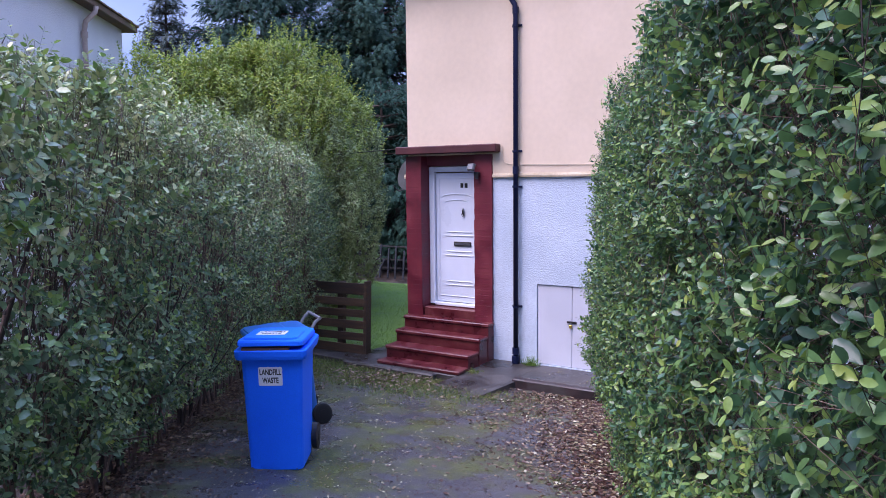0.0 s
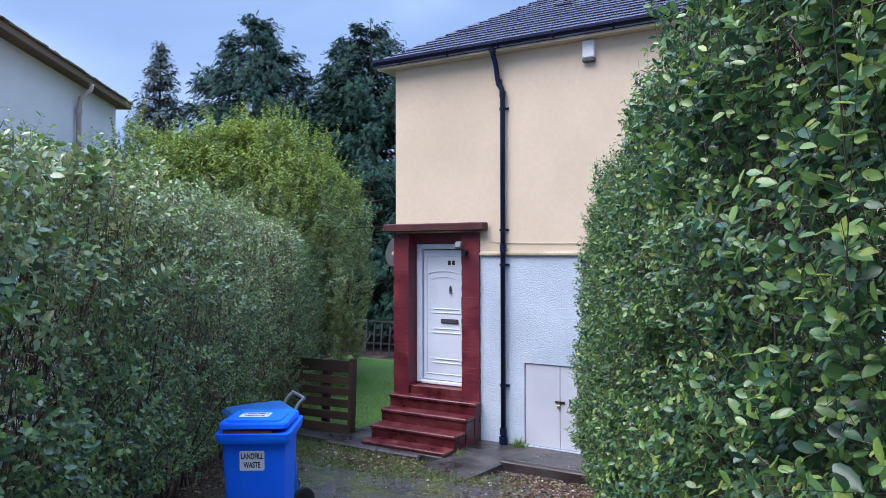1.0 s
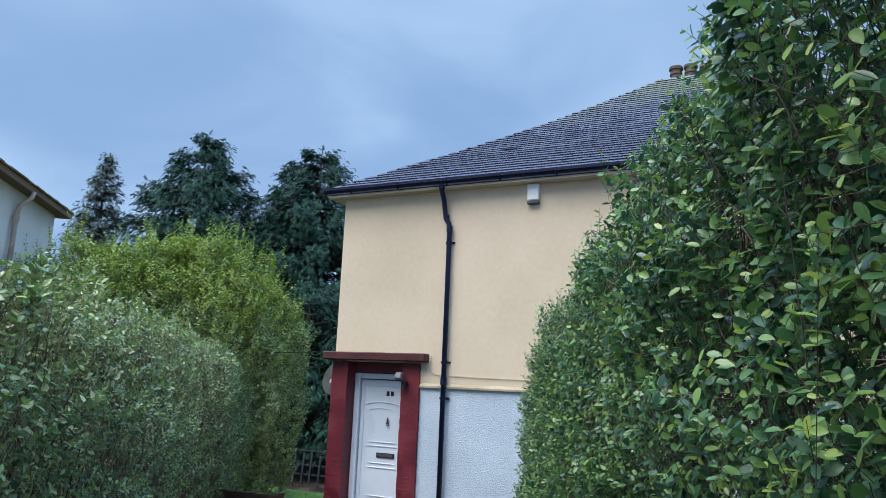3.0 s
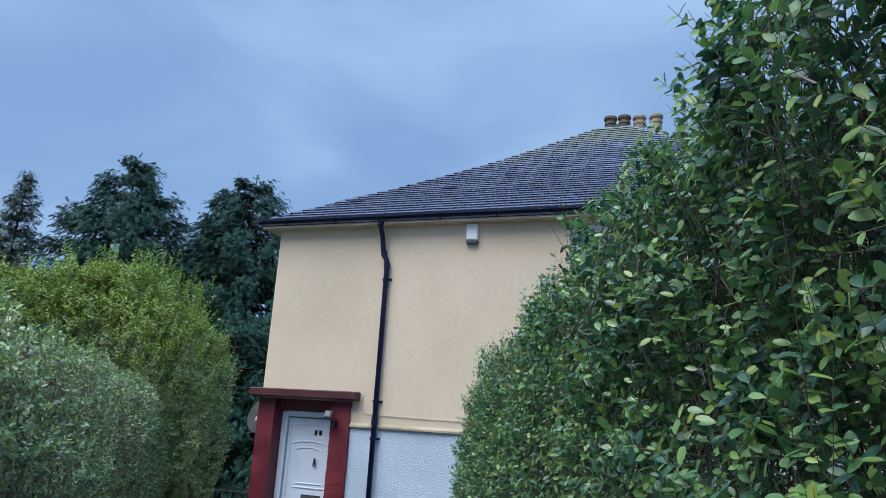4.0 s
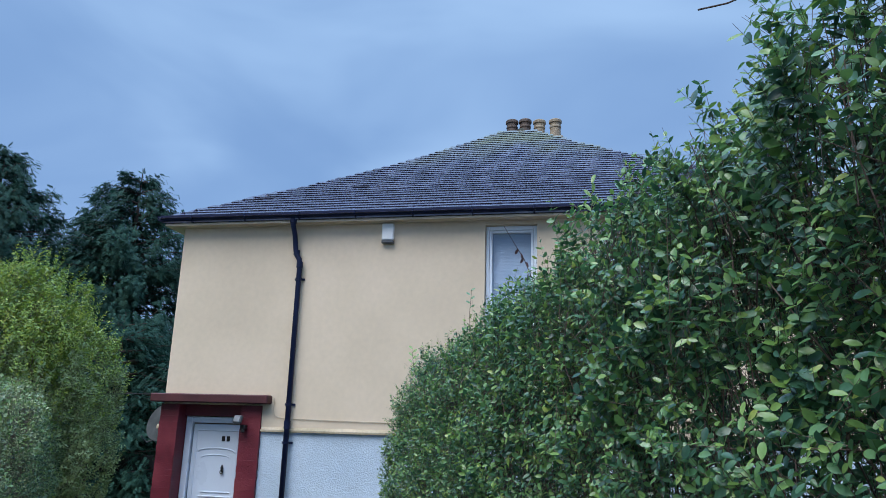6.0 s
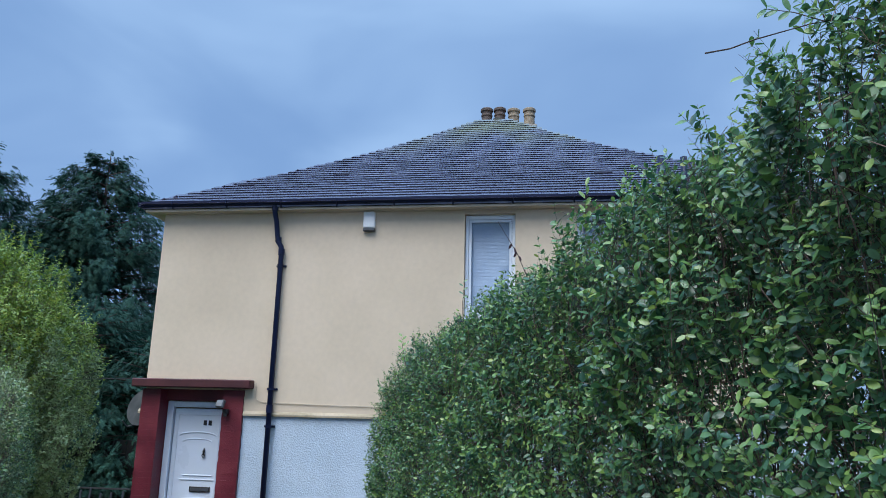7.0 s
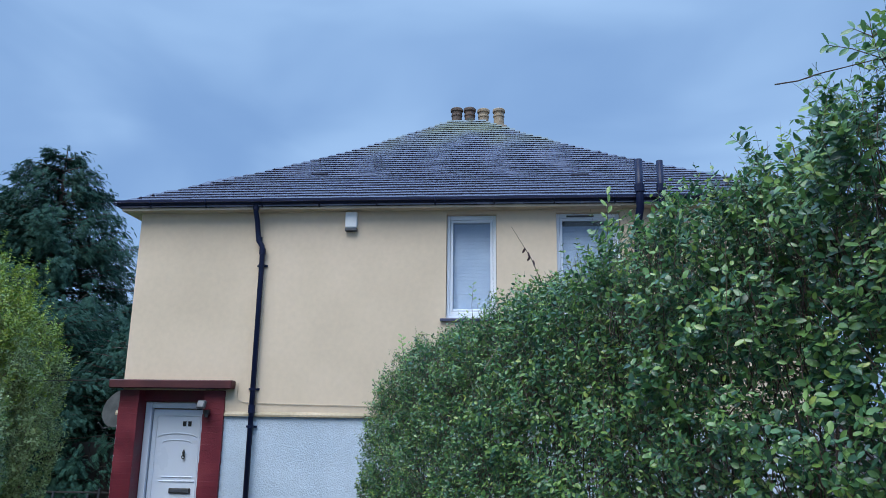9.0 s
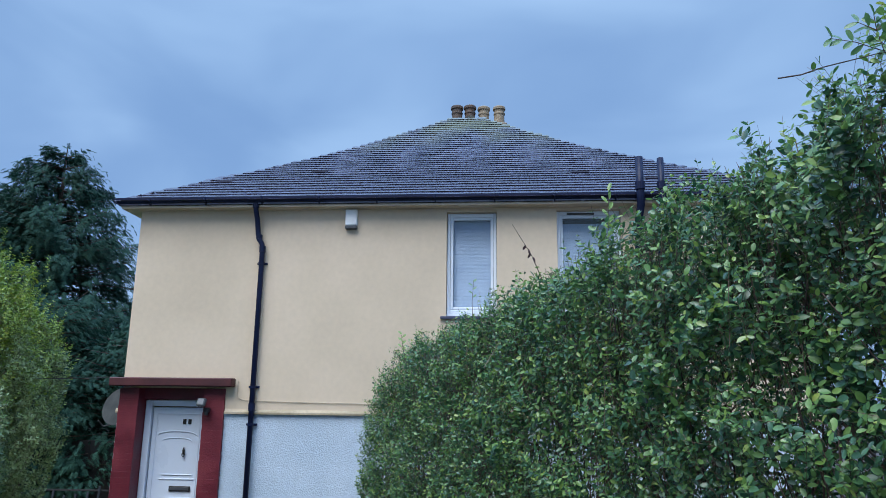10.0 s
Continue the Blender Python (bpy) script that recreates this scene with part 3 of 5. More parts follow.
padlock = part("padlock", bm, M["brass"], hatch, "small brass padlock")
bm = bmesh.new()
tube(bm, [(-3.31 + 0.013 * math.cos(a), FY + 0.01, 0.59 + 0.028 * math.sin(a)) for a in [math.pi * k / 8 for k in range(9)]], 0.0035, 6)
part("shackle", bm, M["lead"], padlock)


def window(x0, x1, z0, z1, blind_to, tilted=0.0):
    w = part("window", (lambda b: ([box(b, *v, 0.005) for v in (
        (x0 + 0.004, x0 + 0.046, FY + 0.08, FY + 0.14, z0 + 0.05, z1 - 0.004), (x1 - 0.046, x1 - 0.004, FY + 0.08, FY + 0.14, z0 + 0.05, z1 - 0.004),
        (x0 + 0.048, x1 - 0.048, FY + 0.08, FY + 0.14, z1 - 0.06, z1 - 0.004), (x0 + 0.048, x1 - 0.048, FY + 0.08, FY + 0.14, z0 + 0.05, z0 + 0.1))], b)[1])(bmesh.new()), M["upvc_frame"], house, "white plastic framed window with a lowered blind")
    sash = bmesh.new()
    ix0, ix1, iz0, iz1 = x0 + 0.05, x1 - 0.05, z0 + 0.104, z1 - 0.064
    m = Matrix.Translation((0, FY + 0.1, iz1)) @ Matrix.Rotation(radians(tilted), 4, "X") @ Matrix.Translation((0, -FY - 0.1, -iz1))
    for v in ((ix0, ix0 + 0.034, iz0, iz1), (ix1 - 0.034, ix1, iz0, iz1), (ix0 + 0.035, ix1 - 0.035, iz1 - 0.034, iz1), (ix0 + 0.035, ix1 - 0.035, iz0, iz0 + 0.034)):
        box(sash, v[0], v[1], FY + 0.085, FY + 0.13, v[2], v[3], 0.004, m)
    part("sash", sash, M["upvc_frame"], w)
    pane = bmesh.new()
    box(pane, ix0 + 0.03, ix1 - 0.03, FY + 0.105, FY + 0.11, iz0 + 0.03, iz1 - 0.03, 0, m)
    p = part("pane", pane, M["glass"], w)
    p.visible_shadow = False
    z = z1 - (0.17 if tilted else 0.1)
    slat = bmesh.new()
    while z > blind_to:
        box(slat, x0 + 0.06, x1 - 0.06, FY + 0.149, FY + 0.175, z - 0.002, z + 0.001, 0, Matrix.Translation((0, FY + 0.162, z)) @ Matrix.Rotation(radians(83), 4, "X") @ Matrix.Translation((0, -FY - 0.162, -z)))
        z -= 0.019
    part("blind", slat, M["blind"], w, "grey-blue venetian blind")
    sl = bmesh.new()
    box(sl, x0 - 0.07, x1 + 0.07, FY - 0.045, FY + 0.13, z0 - 0.035, z0 + 0.004, 0.006)
    part("sill", sl, M["slate_far"], w, "dark slate sill")
    ap = bmesh.new()
    box(ap, x0 + 0.004, x1 - 0.004, FY + 0.06, FY + 0.14, z0 + 0.006, z0 + 0.046, 0.004)
    part("sill_board", ap, M["upvc_frame"], w)
    if tilted:
        slot = bmesh.new()
        box(slot, x0 + 0.14, x0 + 0.5, FY + 0.074, FY + 0.0795, z1 - 0.052, z1 - 0.026, 0.002)
        part("trickle_vent", slot, M["black"], w, "dark slotted vent in the window head")
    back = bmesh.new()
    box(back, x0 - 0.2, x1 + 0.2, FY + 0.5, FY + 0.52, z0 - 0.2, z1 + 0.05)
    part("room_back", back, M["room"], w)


window(*WIN[0], WIN[0][2] + 0.1)
window(*WIN[1], 4.3, 4.0)

# ---- roof ----
EX0, EX1, EY, EZ, RUN = -6.08, 3.14, 8.45, 5.335, 4.46
KL = 0.962  # the left slope is a little steeper


def roof_z(s):
    return EZ + 0.62 * s + 0.145 * (0.0 if s < 1.4 else (s - 1.4) ** 2 / 5.2 if s < 4.0 else s - 2.7)


roof = part("roof", (lambda b: b)(bmesh.new()), M["slate_far"], house, "wet purple-grey slate hipped roof, mossy near the top")
bm = bmesh.new()
levels = [0.0, 1.4, 2.05, 2.7, 3.35, 4.0, RUN]
rings = []
for s in levels:
    z = roof_z(s) - 0.03
    rings.append([bm.verts.new(p) for p in ((EX0 + KL * s, EY + s, z), (EX1 - s, EY + s, z), (EX1 - s, 20.3, z), (EX0 + KL * s, 20.3, z))])
low = [bm.verts.new((v.co.x, v.co.y, EZ - 0.05)) for v in rings[0]]
rings.insert(0, low)
for a, b in zip(rings, rings[1:]):
    for k in range(4):
        bm.faces.new((a[k], a[(k + 1) % 4], b[(k + 1) % 4], b[k]))
bm.faces.new(low[::-1])
bm.faces.new(rings[-1])
bm.to_mesh(roof.data)
bm.free()
# soffit and fascia
bm = bmesh.new()
box(bm, EX0 + 0.03, EX1 - 0.03, EY + 0.03, FY + 0.1, EZ - 0.085, EZ - 0.055)
box(bm, EX0 + 0.03, -5.7, FY + 0.104, 20.2, EZ - 0.085, EZ - 0.055)
part("soffit", bm, M["soffit"], house, "cream painted soffit board")
GUT = 0.142
SLATE_T = 0.012


def slate_piece(w=0.246, length=0.36):
    bm = bmesh.new()
    box(bm, -w / 2, w / 2, 0, length, 0, SLATE_T, 0.0008)
    me = bpy.data.meshes.new("slate")
    bm.to_mesh(me)
    bm.free()
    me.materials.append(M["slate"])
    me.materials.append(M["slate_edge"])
    # down-slope edges take the painted shadow colour
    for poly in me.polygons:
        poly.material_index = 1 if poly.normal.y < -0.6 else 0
    return me


slate_meshes = [slate_piece(w) for w in (0.249, 0.248, 0.25)]
cube_v = np.array([(x, y, z) for z in (0, 1) for y in (0, 1) for x in (0, 1)], dtype=float)
cube_t = np.array([(0, 2, 3), (0, 3, 1), (4, 5, 7), (4, 7, 6), (0, 1, 5), (0, 5, 4), (2, 6, 7), (2, 7, 3), (0, 4, 6), (0, 6, 2), (1, 3, 7), (1, 7, 5)])
rest, singles, dark_slates = [], [], []
course, s, run_len = 0, -0.05, 0.0
while s < RUN - 0.05:
    slope = math.atan((roof_z(s + 0.2) - roof_z(s)) / 0.2)
    for side in ("front", "left", "right"):
        if side == "front":
            a0, a1 = EX0 + KL * s + 0.02, EX1 - s - 0.02
        else:
            a0, a1 = EY + s + 0.13, 20.3
        a = a0 - rng.uniform(0.0, 0.24)
        while a < a1:
            w = 0.2498
            lo, hi = max(a, a0 - rng.uniform(0, 0.05)), min(a + w, a1 + rng.uniform(0.0, 0.05))
            a += 0.25
            if hi - lo < 0.06:
                continue
            lift = rng.uniform(0.0, 0.003)
            slipped = rng.random() < 0.006
            slip = rng.uniform(-0.005, 0.005)
            base = (lo + hi) / 2
            p_s, p_z = s + slip * math.cos(slope), roof_z(max(s, 0)) + (s if s < 0 else 0) * 0.62 + slip * math.sin(slope) + 0.024 + lift
            tilt = slope - 0.085 - rng.uniform(0, 0.001)
            if side == "front":
                m = Matrix.Translation((base, EY + p_s, p_z)) @ Matrix.Rotation(tilt, 4, "X") @ Matrix.Rotation(rng.uniform(-0.001, 0.001), 4, "Z")
            elif side == "left":
                m = Matrix.Translation((EX0 + KL * p_s, base, p_z)) @ Matrix.Rotation(radians(-90), 4, "Z") @ Matrix.Rotation(tilt, 4, "X")
            else:
                m = Matrix.Translation((EX1 - p_s, base, p_z)) @ Matrix.Rotation(radians(90), 4, "Z") @ Matrix.Rotation(tilt, 4, "X")
            if side == "front" and len(singles) < 300 and hi - lo > 0.2 and not slipped and -6.3 < base < 2.4:
                singles.append((m, hi - lo))
            else:
                near_hip = min(lo - a0, (a1 - hi) if side == "front" else 9.0) < 0.2
                v = (cube_v - (0.5, 0, 0)) * (hi - lo, 0.17 if near_hip else 0.36, SLATE_T)
                v = v @ np.array(m.to_3x3()).T + np.array(m.translation)
                (dark_slates if slipped else rest).append(v + (0, 0, 0.004 if slipped else 0))
    course += 1
    s += GUT * math.cos(slope)


def joined(name, blocks, mats_, parent):
    v = np.concatenate(blocks)
    t = (cube_t[None] + 8 * np.arange(len(blocks))[:, None, None]).reshape(-1, 3)
    me = tri_mesh(name, v, t, False)
    # material 1, the painted shadow, goes on each down-slope edge
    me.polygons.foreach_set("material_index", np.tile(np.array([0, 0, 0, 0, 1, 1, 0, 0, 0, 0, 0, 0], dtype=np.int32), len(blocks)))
    return tagged(finish(name, me, mats_, parent), kind="stuff")


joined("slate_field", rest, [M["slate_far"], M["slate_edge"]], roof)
# odd slates coloured dark all over for the shadow at broken ones
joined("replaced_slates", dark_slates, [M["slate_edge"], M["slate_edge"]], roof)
bm = bmesh.new()
tube(bm, [((EX0 + EX1) / 2, EY + RUN - 0.02, roof_z(RUN) - 0.04), ((EX0 + EX1) / 2, 20.2, roof_z(RUN) - 0.06)], 0.1, 12)
part("ridge_tile", bm, M["slate_moss"], roof, "mossy ridge capping")

# chimney
chimney = part("chimney", (lambda b: (box(b, -2.15, -0.75, 15.6, 16.25, 7.4, 9.26, 0.02), box(b, -2.2, -0.7, 15.53, 16.32, 9.26, 9.36, 0.02), b)[2])(bmesh.new()), M["stack"], house, "rendered chimney stack with four clay pots")
for x, mt, h in ((-1.93, "pot_dark", 0.6), (-1.61, "pot_dark", 0.6), (-1.27, "pot", 0.56), (-0.89, "pot", 0.56)):
    bm = bmesh.new()
    prof = [(0.15, 0), (0.155, 0.04), (0.135, 0.08), (0.125, h - 0.22), (0.14, h - 0.2), (0.14, h - 0.17), (0.128, h - 0.15), (0.13, h - 0.09), (0.155, h - 0.075), (0.155, h - 0.02), (0.14, h), (0.11, h), (0.1, h - 0.3)]
    loft(bm, [[(x + r * math.cos(a), 15.9 + r * math.sin(a), 9.34 + z) for a in [2 * math.pi * k / 16 for k in range(16)]] for r, z in prof])
    part("chimney_pot", bm, M[mt], chimney, smooth=False)

# gutter, downpipe, vent pipes
bm = bmesh.new()
prof = [(a * 1.0, b * 1.35 - 0.012) for a, b in ((0.0, 0.05), (-0.008, 0.05), (-0.012, 0.03), (-0.035, 0.0), (-0.075, -0.012), (-0.11, 0.0), (-0.128, 0.03), (-0.128, 0.05), (-0.12, 0.05), (-0.12, 0.03), (-0.1, 0.008), (-0.07, 0.002), (-0.04, 0.012), (-0.01, 0.034))]
loft(bm, [[(x, EY + 0.09 + a, EZ - 0.01 + b) for a, b in prof] for x in (EX0 - 0.02, -2.0, EX1)])
gutter = part("gutter", bm, M["black_pvc"], house, "black plastic gutter")
bm = bmesh.new()
loft(bm, [[(EX0 + 0.06 + a, y, EZ - 0.01 + b) for a, b in prof] for y in (EY - 0.03, 20.0)])
part("side_gutter", bm, M["black_pvc"], house)
for k in range(11):
    bm = bmesh.new()
    x = EX0 + 0.45 + k * 0.78
    tube(bm, [(x, EY + 0.1, EZ - 0.06), (x, EY + 0.0, EZ - 0.045), (x, EY - 0.045, EZ + 0.0), (x, EY - 0.042, EZ + 0.04)], 0.011, 6)
    part("gutter_bracket", bm, M["black_pvc"], gutter)
PX = -4.07
bm = bmesh.new()
tube(bm, [(PX - 0.09, EY + 0.03, EZ - 0.02), (PX - 0.09, EY + 0.03, EZ - 0.12), (PX - 0.085, FY - 0.09, EZ - 0.24), (PX - 0.07, FY - 0.06, EZ - 0.44), (PX - 0.055, FY - 0.06, 4.83), (PX - 0.01, FY - 0.06, 4.765), (PX, FY - 0.055, 4.7), (PX, FY - 0.055, 0.1)], 0.034, 12)
pipe = part("downpipe", bm, M["black_pvc"], house, "black plastic downpipe", smooth=True)
for z, r, h in ((EZ - 0.06, 0.045, 0.07), (4.86, 0.042, 0.06), (4.69, 0.042, 0.08), (2.62, 0.042, 0.1), (0.17, 0.048, 0.09), (0.05, 0.055, 0.1)):
    bm = bmesh.new()
    x = PX - 0.09 if z > 5 else (PX - 0.055 if z > 4.8 else PX)
    y = EY + 0.03 if z > 5 else FY - 0.055
    tube(bm, [(x, y, z - h / 2), (x, y, z + h / 2)], r, 14)
    part("pipe_collar", bm, M["black_pvc"], pipe)
for z in (4.5, 2.87, 2.4, 0.78):
    bm = bmesh.new()
    tube(bm, [(PX, FY - 0.055, z - 0.015), (PX, FY - 0.055, z + 0.015)], 0.041, 14)
    box(bm, PX - 0.07, PX + 0.07, FY - 0.02, FY + 0.01, z - 0.014, z + 0.014, 0.003)
    part("pipe_bracket", bm, M["black_pvc"], pipe)
for x, top, r in ((0.915, 5.84, 0.05), (1.185, 5.82, 0.042)):
    bm = bmesh.new()
    tube(bm, [(x, EY - 0.06, top), (x, EY - 0.06, 5.2), (x - 0.02, FY - 0.11, 4.98), (x - 0.02, FY - 0.09, 4.7), (x - 0.02, FY - 0.09, 0.1)], r, 12)
    vent = part("vent_pipe", bm, M["black_pvc"], house, "black soil vent pipe", smooth=True)
    for z in (5.45, 4.95):
        bm = bmesh.new()
        tube(bm, [(x - (0.02 if z < 5.2 else 0), EY - 0.06 if z > 5.2 else FY - 0.1, z - 0.05), (x - (0.02 if z < 5.2 else 0), EY - 0.06 if z > 5.2 else FY - 0.1, z + 0.05)], r + 0.014, 12)
        part("pipe_collar", bm, M["black_pvc"], vent)

# ---- steps ----
steps = thing("entrance_steps", "four worn oxblood-painted concrete steps up to the front door", "steps", kind="structure")
for y, z, z0, x0, x1 in ((8.49, 0.52, -0.3, -5.84, -4.44), (8.25, 0.355, -0.3, -5.82, -4.45), (7.96, 0.19, -0.3, -5.79, -4.46), (7.71, 0.035, -0.25, -5.75, -4.47)):
    bm = bmesh.new()
    back = {8.49: FY + 0.006, 8.25: 8.486, 7.96: 8.246, 7.71: 7.956}[y]
    box(bm, x0, x1, y, back, z0, z - 0.05, 0.006)
    box(bm, x0 - 0.012, x1 + 0.012, y - 0.018, back, z - 0.05, z, 0.012)
    part("step", bm, M["red_step"], steps)
bm = bmesh.new()
box(bm, DOOR[0] + 0.003, DOOR[1] - 0.003, FY + 0.01, FY + 0.3, 0.3, 0.645, 0.008)
part("threshold", bm, M["red_step"], steps)

# ---- fittings on the wall ----
light = thing("security_light", "small dark floodlight with sensor fixed beside the door", "light")
bm = bmesh.new()
box(bm, -0.06, 0.06, -0.05, 0.0, -0.05, 0.05, 0.01, Matrix.Translation((-4.69, FY - 0.12, 2.66)) @ Matrix.Rotation(radians(-18), 4, "Z") @ Matrix.Rotation(radians(-20), 4, "X"))
head = part("lamp_head", bm, M["dark_grey"], light)
bm = bmesh.new()
box(bm, -0.05, 0.05, -0.055, -0.0505, -0.04, 0.04, 0.002, Matrix.Translation((-4.69, FY - 0.12, 2.66)) @ Matrix.Rotation(radians(-18), 4, "Z") @ Matrix.Rotation(radians(-20), 4, "X"))
part("lens", bm, M["lead"], head)
bm = bmesh.new()
box(bm, -4.685, -4.615, FY - 0.11, FY - 0.03, 2.545, 2.605, 0.01)
tube(bm, [(-4.65, FY - 0.08, 2.55), (-4.65, FY - 0.09, 2.51)], [0.03, 0.024], 10)
part("sensor", bm, M["black"], light)
alarm = thing("alarm_box", "white wall-mounted alarm box with dark lower edge", "alarm box")
bm = bmesh.new()
box(bm, -2.955, -2.795, FY - 0.07, FY, 5.01, 5.235, 0.012)
part("cover", bm, M["grey_plastic"], alarm)
bm = bmesh.new()
box(bm, -2.955, -2.795, FY - 0.072, FY, 4.965, 5.008, 0.008)
part("base", bm, M["dark_grey"], alarm)
dish = thing("satellite_dish", "grey satellite dish on the side wall", "satellite dish")
bm = bmesh.new()
loft(bm, [[(r * math.cos(a), r * math.sin(a), 0.3 * r * r) for a in [2 * math.pi * k / 28 for k in range(28)]] for r in (0.02, 0.1, 0.18, 0.24, 0.265)] )
bmesh.ops.transform(bm, matrix=Matrix.Translation((-6.1, 9.1, 2.6)) @ Matrix.Rotation(radians(-12), 4, "Z") @ Matrix.Rotation(radians(72), 4, "X"), verts=bm.verts[:])
part("reflector", bm, M["dish"], dish)
bm = bmesh.new()
tube(bm, [(-6.1, 9.12, 2.6), (-5.96, 9.3, 2.6), (-5.84, 9.3, 2.6)], 0.02, 8)
part("bracket", bm, M["dish"], dish)
bm = bmesh.new()
tube(bm, [(-6.15, 9.14, 2.38), (-6.2, 8.9, 2.34), (-6.22, 8.8, 2.42)], 0.01, 6)
part("feed_arm", bm, M["dish"], dish)
cable = bmesh.new()
tube(cable, [(-4.285, FY - 0.012, 2.95), (-4.29, FY - 0.01, 2.8), (-4.27, FY - 0.01, 2.73), (-4.2, FY - 0.01, 2.705), (-4.0, FY - 0.01, 2.695), (-3.5, FY - 0.01, 2.685), (-2.6, FY - 0.01, 2.675), (0.5, FY - 0.01, 2.67)], 0.0045, 5)
tagged(part("wall_cable", cable, M["soffit"]), "thin cream cable clipped along the wall", "cable")
wire = bmesh.new()
tube(wire, [(-5.87, 8.9, 2.99), (-9.0, 10.6, 3.0), (-12.5, 12.5, 3.1)], 0.006, 5)
tagged(part("garden_wire", wire, M["fence"]), "thin dark wire from the house over the garden", "cable")

# ---- bins ----
def wheelie_bin(place, turn, name, label, blue, with_labels, lid_open=0.0, grey_handle=False, tip=0.0, tall=0.975):
    b = thing(name, label, "bin", place)
    b.rotation_euler = (radians(tip), 0, radians(turn))
    b.scale = (0.88, 0.84, tall)
    bm = bmesh.new()
    loft(bm, [rect_ring(0, 0.02, z, w, d, 0.045) for z, w, d in ((0.035, 0.45, 0.47), (0.0, 0.46, 0.48), (0.05, 0.465, 0.49), (0.88, 0.525, 0.6), (0.93, 0.53, 0.61))])
    box(bm, -0.20, -0.12, -0.226, -0.19, -0.005, 0.05, 0.01)
    box(bm, 0.12, 0.20, -0.226, -0.19, -0.005, 0.05, 0.01)
    part("body", bm, M[blue], b)
    bm = bmesh.new()
    loft(bm, [rect_ring(0, 0.02, z, w, d, 0.05) for z, w, d in ((0.9, 0.535, 0.615), (0.905, 0.6, 0.695), (0.93, 0.615, 0.71), (0.972, 0.62, 0.715), (0.98, 0.605, 0.7), (0.98, 0.5, 0.58))], cap=False)
    part("rim", bm, M[blue], b)
    # the lid, hinged at the back and falling to the front
    lid_m = Matrix.Translation((0, 0.355, 0.982)) @ Matrix.Rotation(radians(-lid_open), 4, "X")

    def fall(y):
        return 0.008 * (1 + y / 0.7)

    bm = bmesh.new()
    rings_ = []
    for z, w, d, k in ((0.002, 0.566, 0.69, 0.0), (0.03, 0.562, 0.685, 0.1), (0.042, 0.545, 0.67, 0.9), (0.052, 0.48, 0.6, 1.0), (0.055, 0.42, 0.54, 1.0)):
        rings_.append([(x, y, zz + k * fall(y)) for x, y, zz in rect_ring(0, -0.35, z, w, d, 0.06)])
    loft(bm, rings_)
    bmesh.ops.transform(bm, matrix=lid_m, verts=bm.verts[:])
    lid = part("lid", bm, M[blue], b)
    bm = bmesh.new()
    loft(bm, [[(x, y, zz + fall(y)) for x, y, zz in rect_ring(0, -0.46, z, w, d, 0.05)] for z, w, d in ((0.048, 0.47, 0.42), (0.062, 0.46, 0.41), (0.067, 0.43, 0.38))])
    bmesh.ops.transform(bm, matrix=lid_m, verts=bm.verts[:])
    part("lid_flap", bm, M[blue], lid)
    if with_labels:
        bm = bmesh.new()
        box(bm, -0.24, 0.16, -0.325, -0.27, 0.97, 1.0, 0.004)
        part("packaging_edge", bm, M["ridge"], b, "edge of reddish-brown packaging under the lid")
    # handle bar and hinges
    bm = bmesh.new()
    if grey_handle:
        for x in (-0.2, 0.2):
            tube(bm, [(x, 0.3, 0.93), (x, 0.38, 1.02), (x, 0.43, 1.07), (x, 0.49, 1.1)], 0.018, 8)
        tube(bm, [(-0.22, 0.49, 1.1), (0.22, 0.49, 1.1)], 0.017, 8)
    else:
        tube(bm, [(-0.25, 0.4, 0.95), (0.25, 0.4, 0.95)], 0.016, 8)
        for x in (-0.24, 0.0, 0.24):
            tube(bm, [(x, 0.33, 0.93), (x, 0.4, 0.95)], 0.018, 8)
    part("handle", bm, M["lead"] if grey_handle else M[blue], b)
    bm = bmesh.new()
    tube(bm, [(-0.28, 0.3, 0.1), (0.28, 0.3, 0.1)], 0.012, 8)
    part("axle", bm, M["lead"], b)
    for x in (-0.262, 0.262):
        bm = bmesh.new()
        loft(bm, [[(x + dx, 0.3 + r * math.cos(a), 0.112 + r * math.sin(a)) for a in [2 * math.pi * k / 24 for k in range(24)]] for r, dx in ((0.09, -0.03), (0.112, -0.023), (0.112, 0.023), (0.09, 0.03))])
        wh = part("wheel", bm, M["rubber"], b)
        bm = bmesh.new()
        tube(bm, [(x - 0.034, 0.3, 0.112), (x + 0.034, 0.3, 0.112)], 0.05, 16)
        part("hub", bm, M["rubber"], wh)
    if with_labels:
        lean = math.atan2(0.06, 0.83)
        fm = Matrix.Translation((0.0, -0.273, 0.765)) @ Matrix.Rotation(radians(90) + lean, 4, "X")
        bm = bmesh.new()
        loft(bm, [rect_ring(-0.012, 0, z, 0.205, 0.15, 0.012) for z in (0.0, 0.002)])
        bmesh.ops.transform(bm, matrix=fm, verts=bm.verts[:])
        lab = part("label_sticker", bm, M["label"], b, "white sticker lettered LANDFILL WASTE")
        for body, dy in (("LANDFILL", 0.032), ("WASTE", -0.034)):
            text_mesh("lettering", body, 0.062, M["ink"], fm @ Matrix.Translation((-0.012, dy, 0.0026)), lab, width=0.68)
        tm = lid_m @ Matrix.Translation((-0.02, -0.46, 0.0685 + fall(-0.46))) @ Matrix.Rotation(math.atan(0.008 / 0.7), 4, "X")
        bm = bmesh.new()
        loft(bm, [rect_ring(0, 0, z, 0.25, 0.2, 0.012) for z in (0.0, 0.002)])
        bmesh.ops.transform(bm, matrix=tm, verts=bm.verts[:])
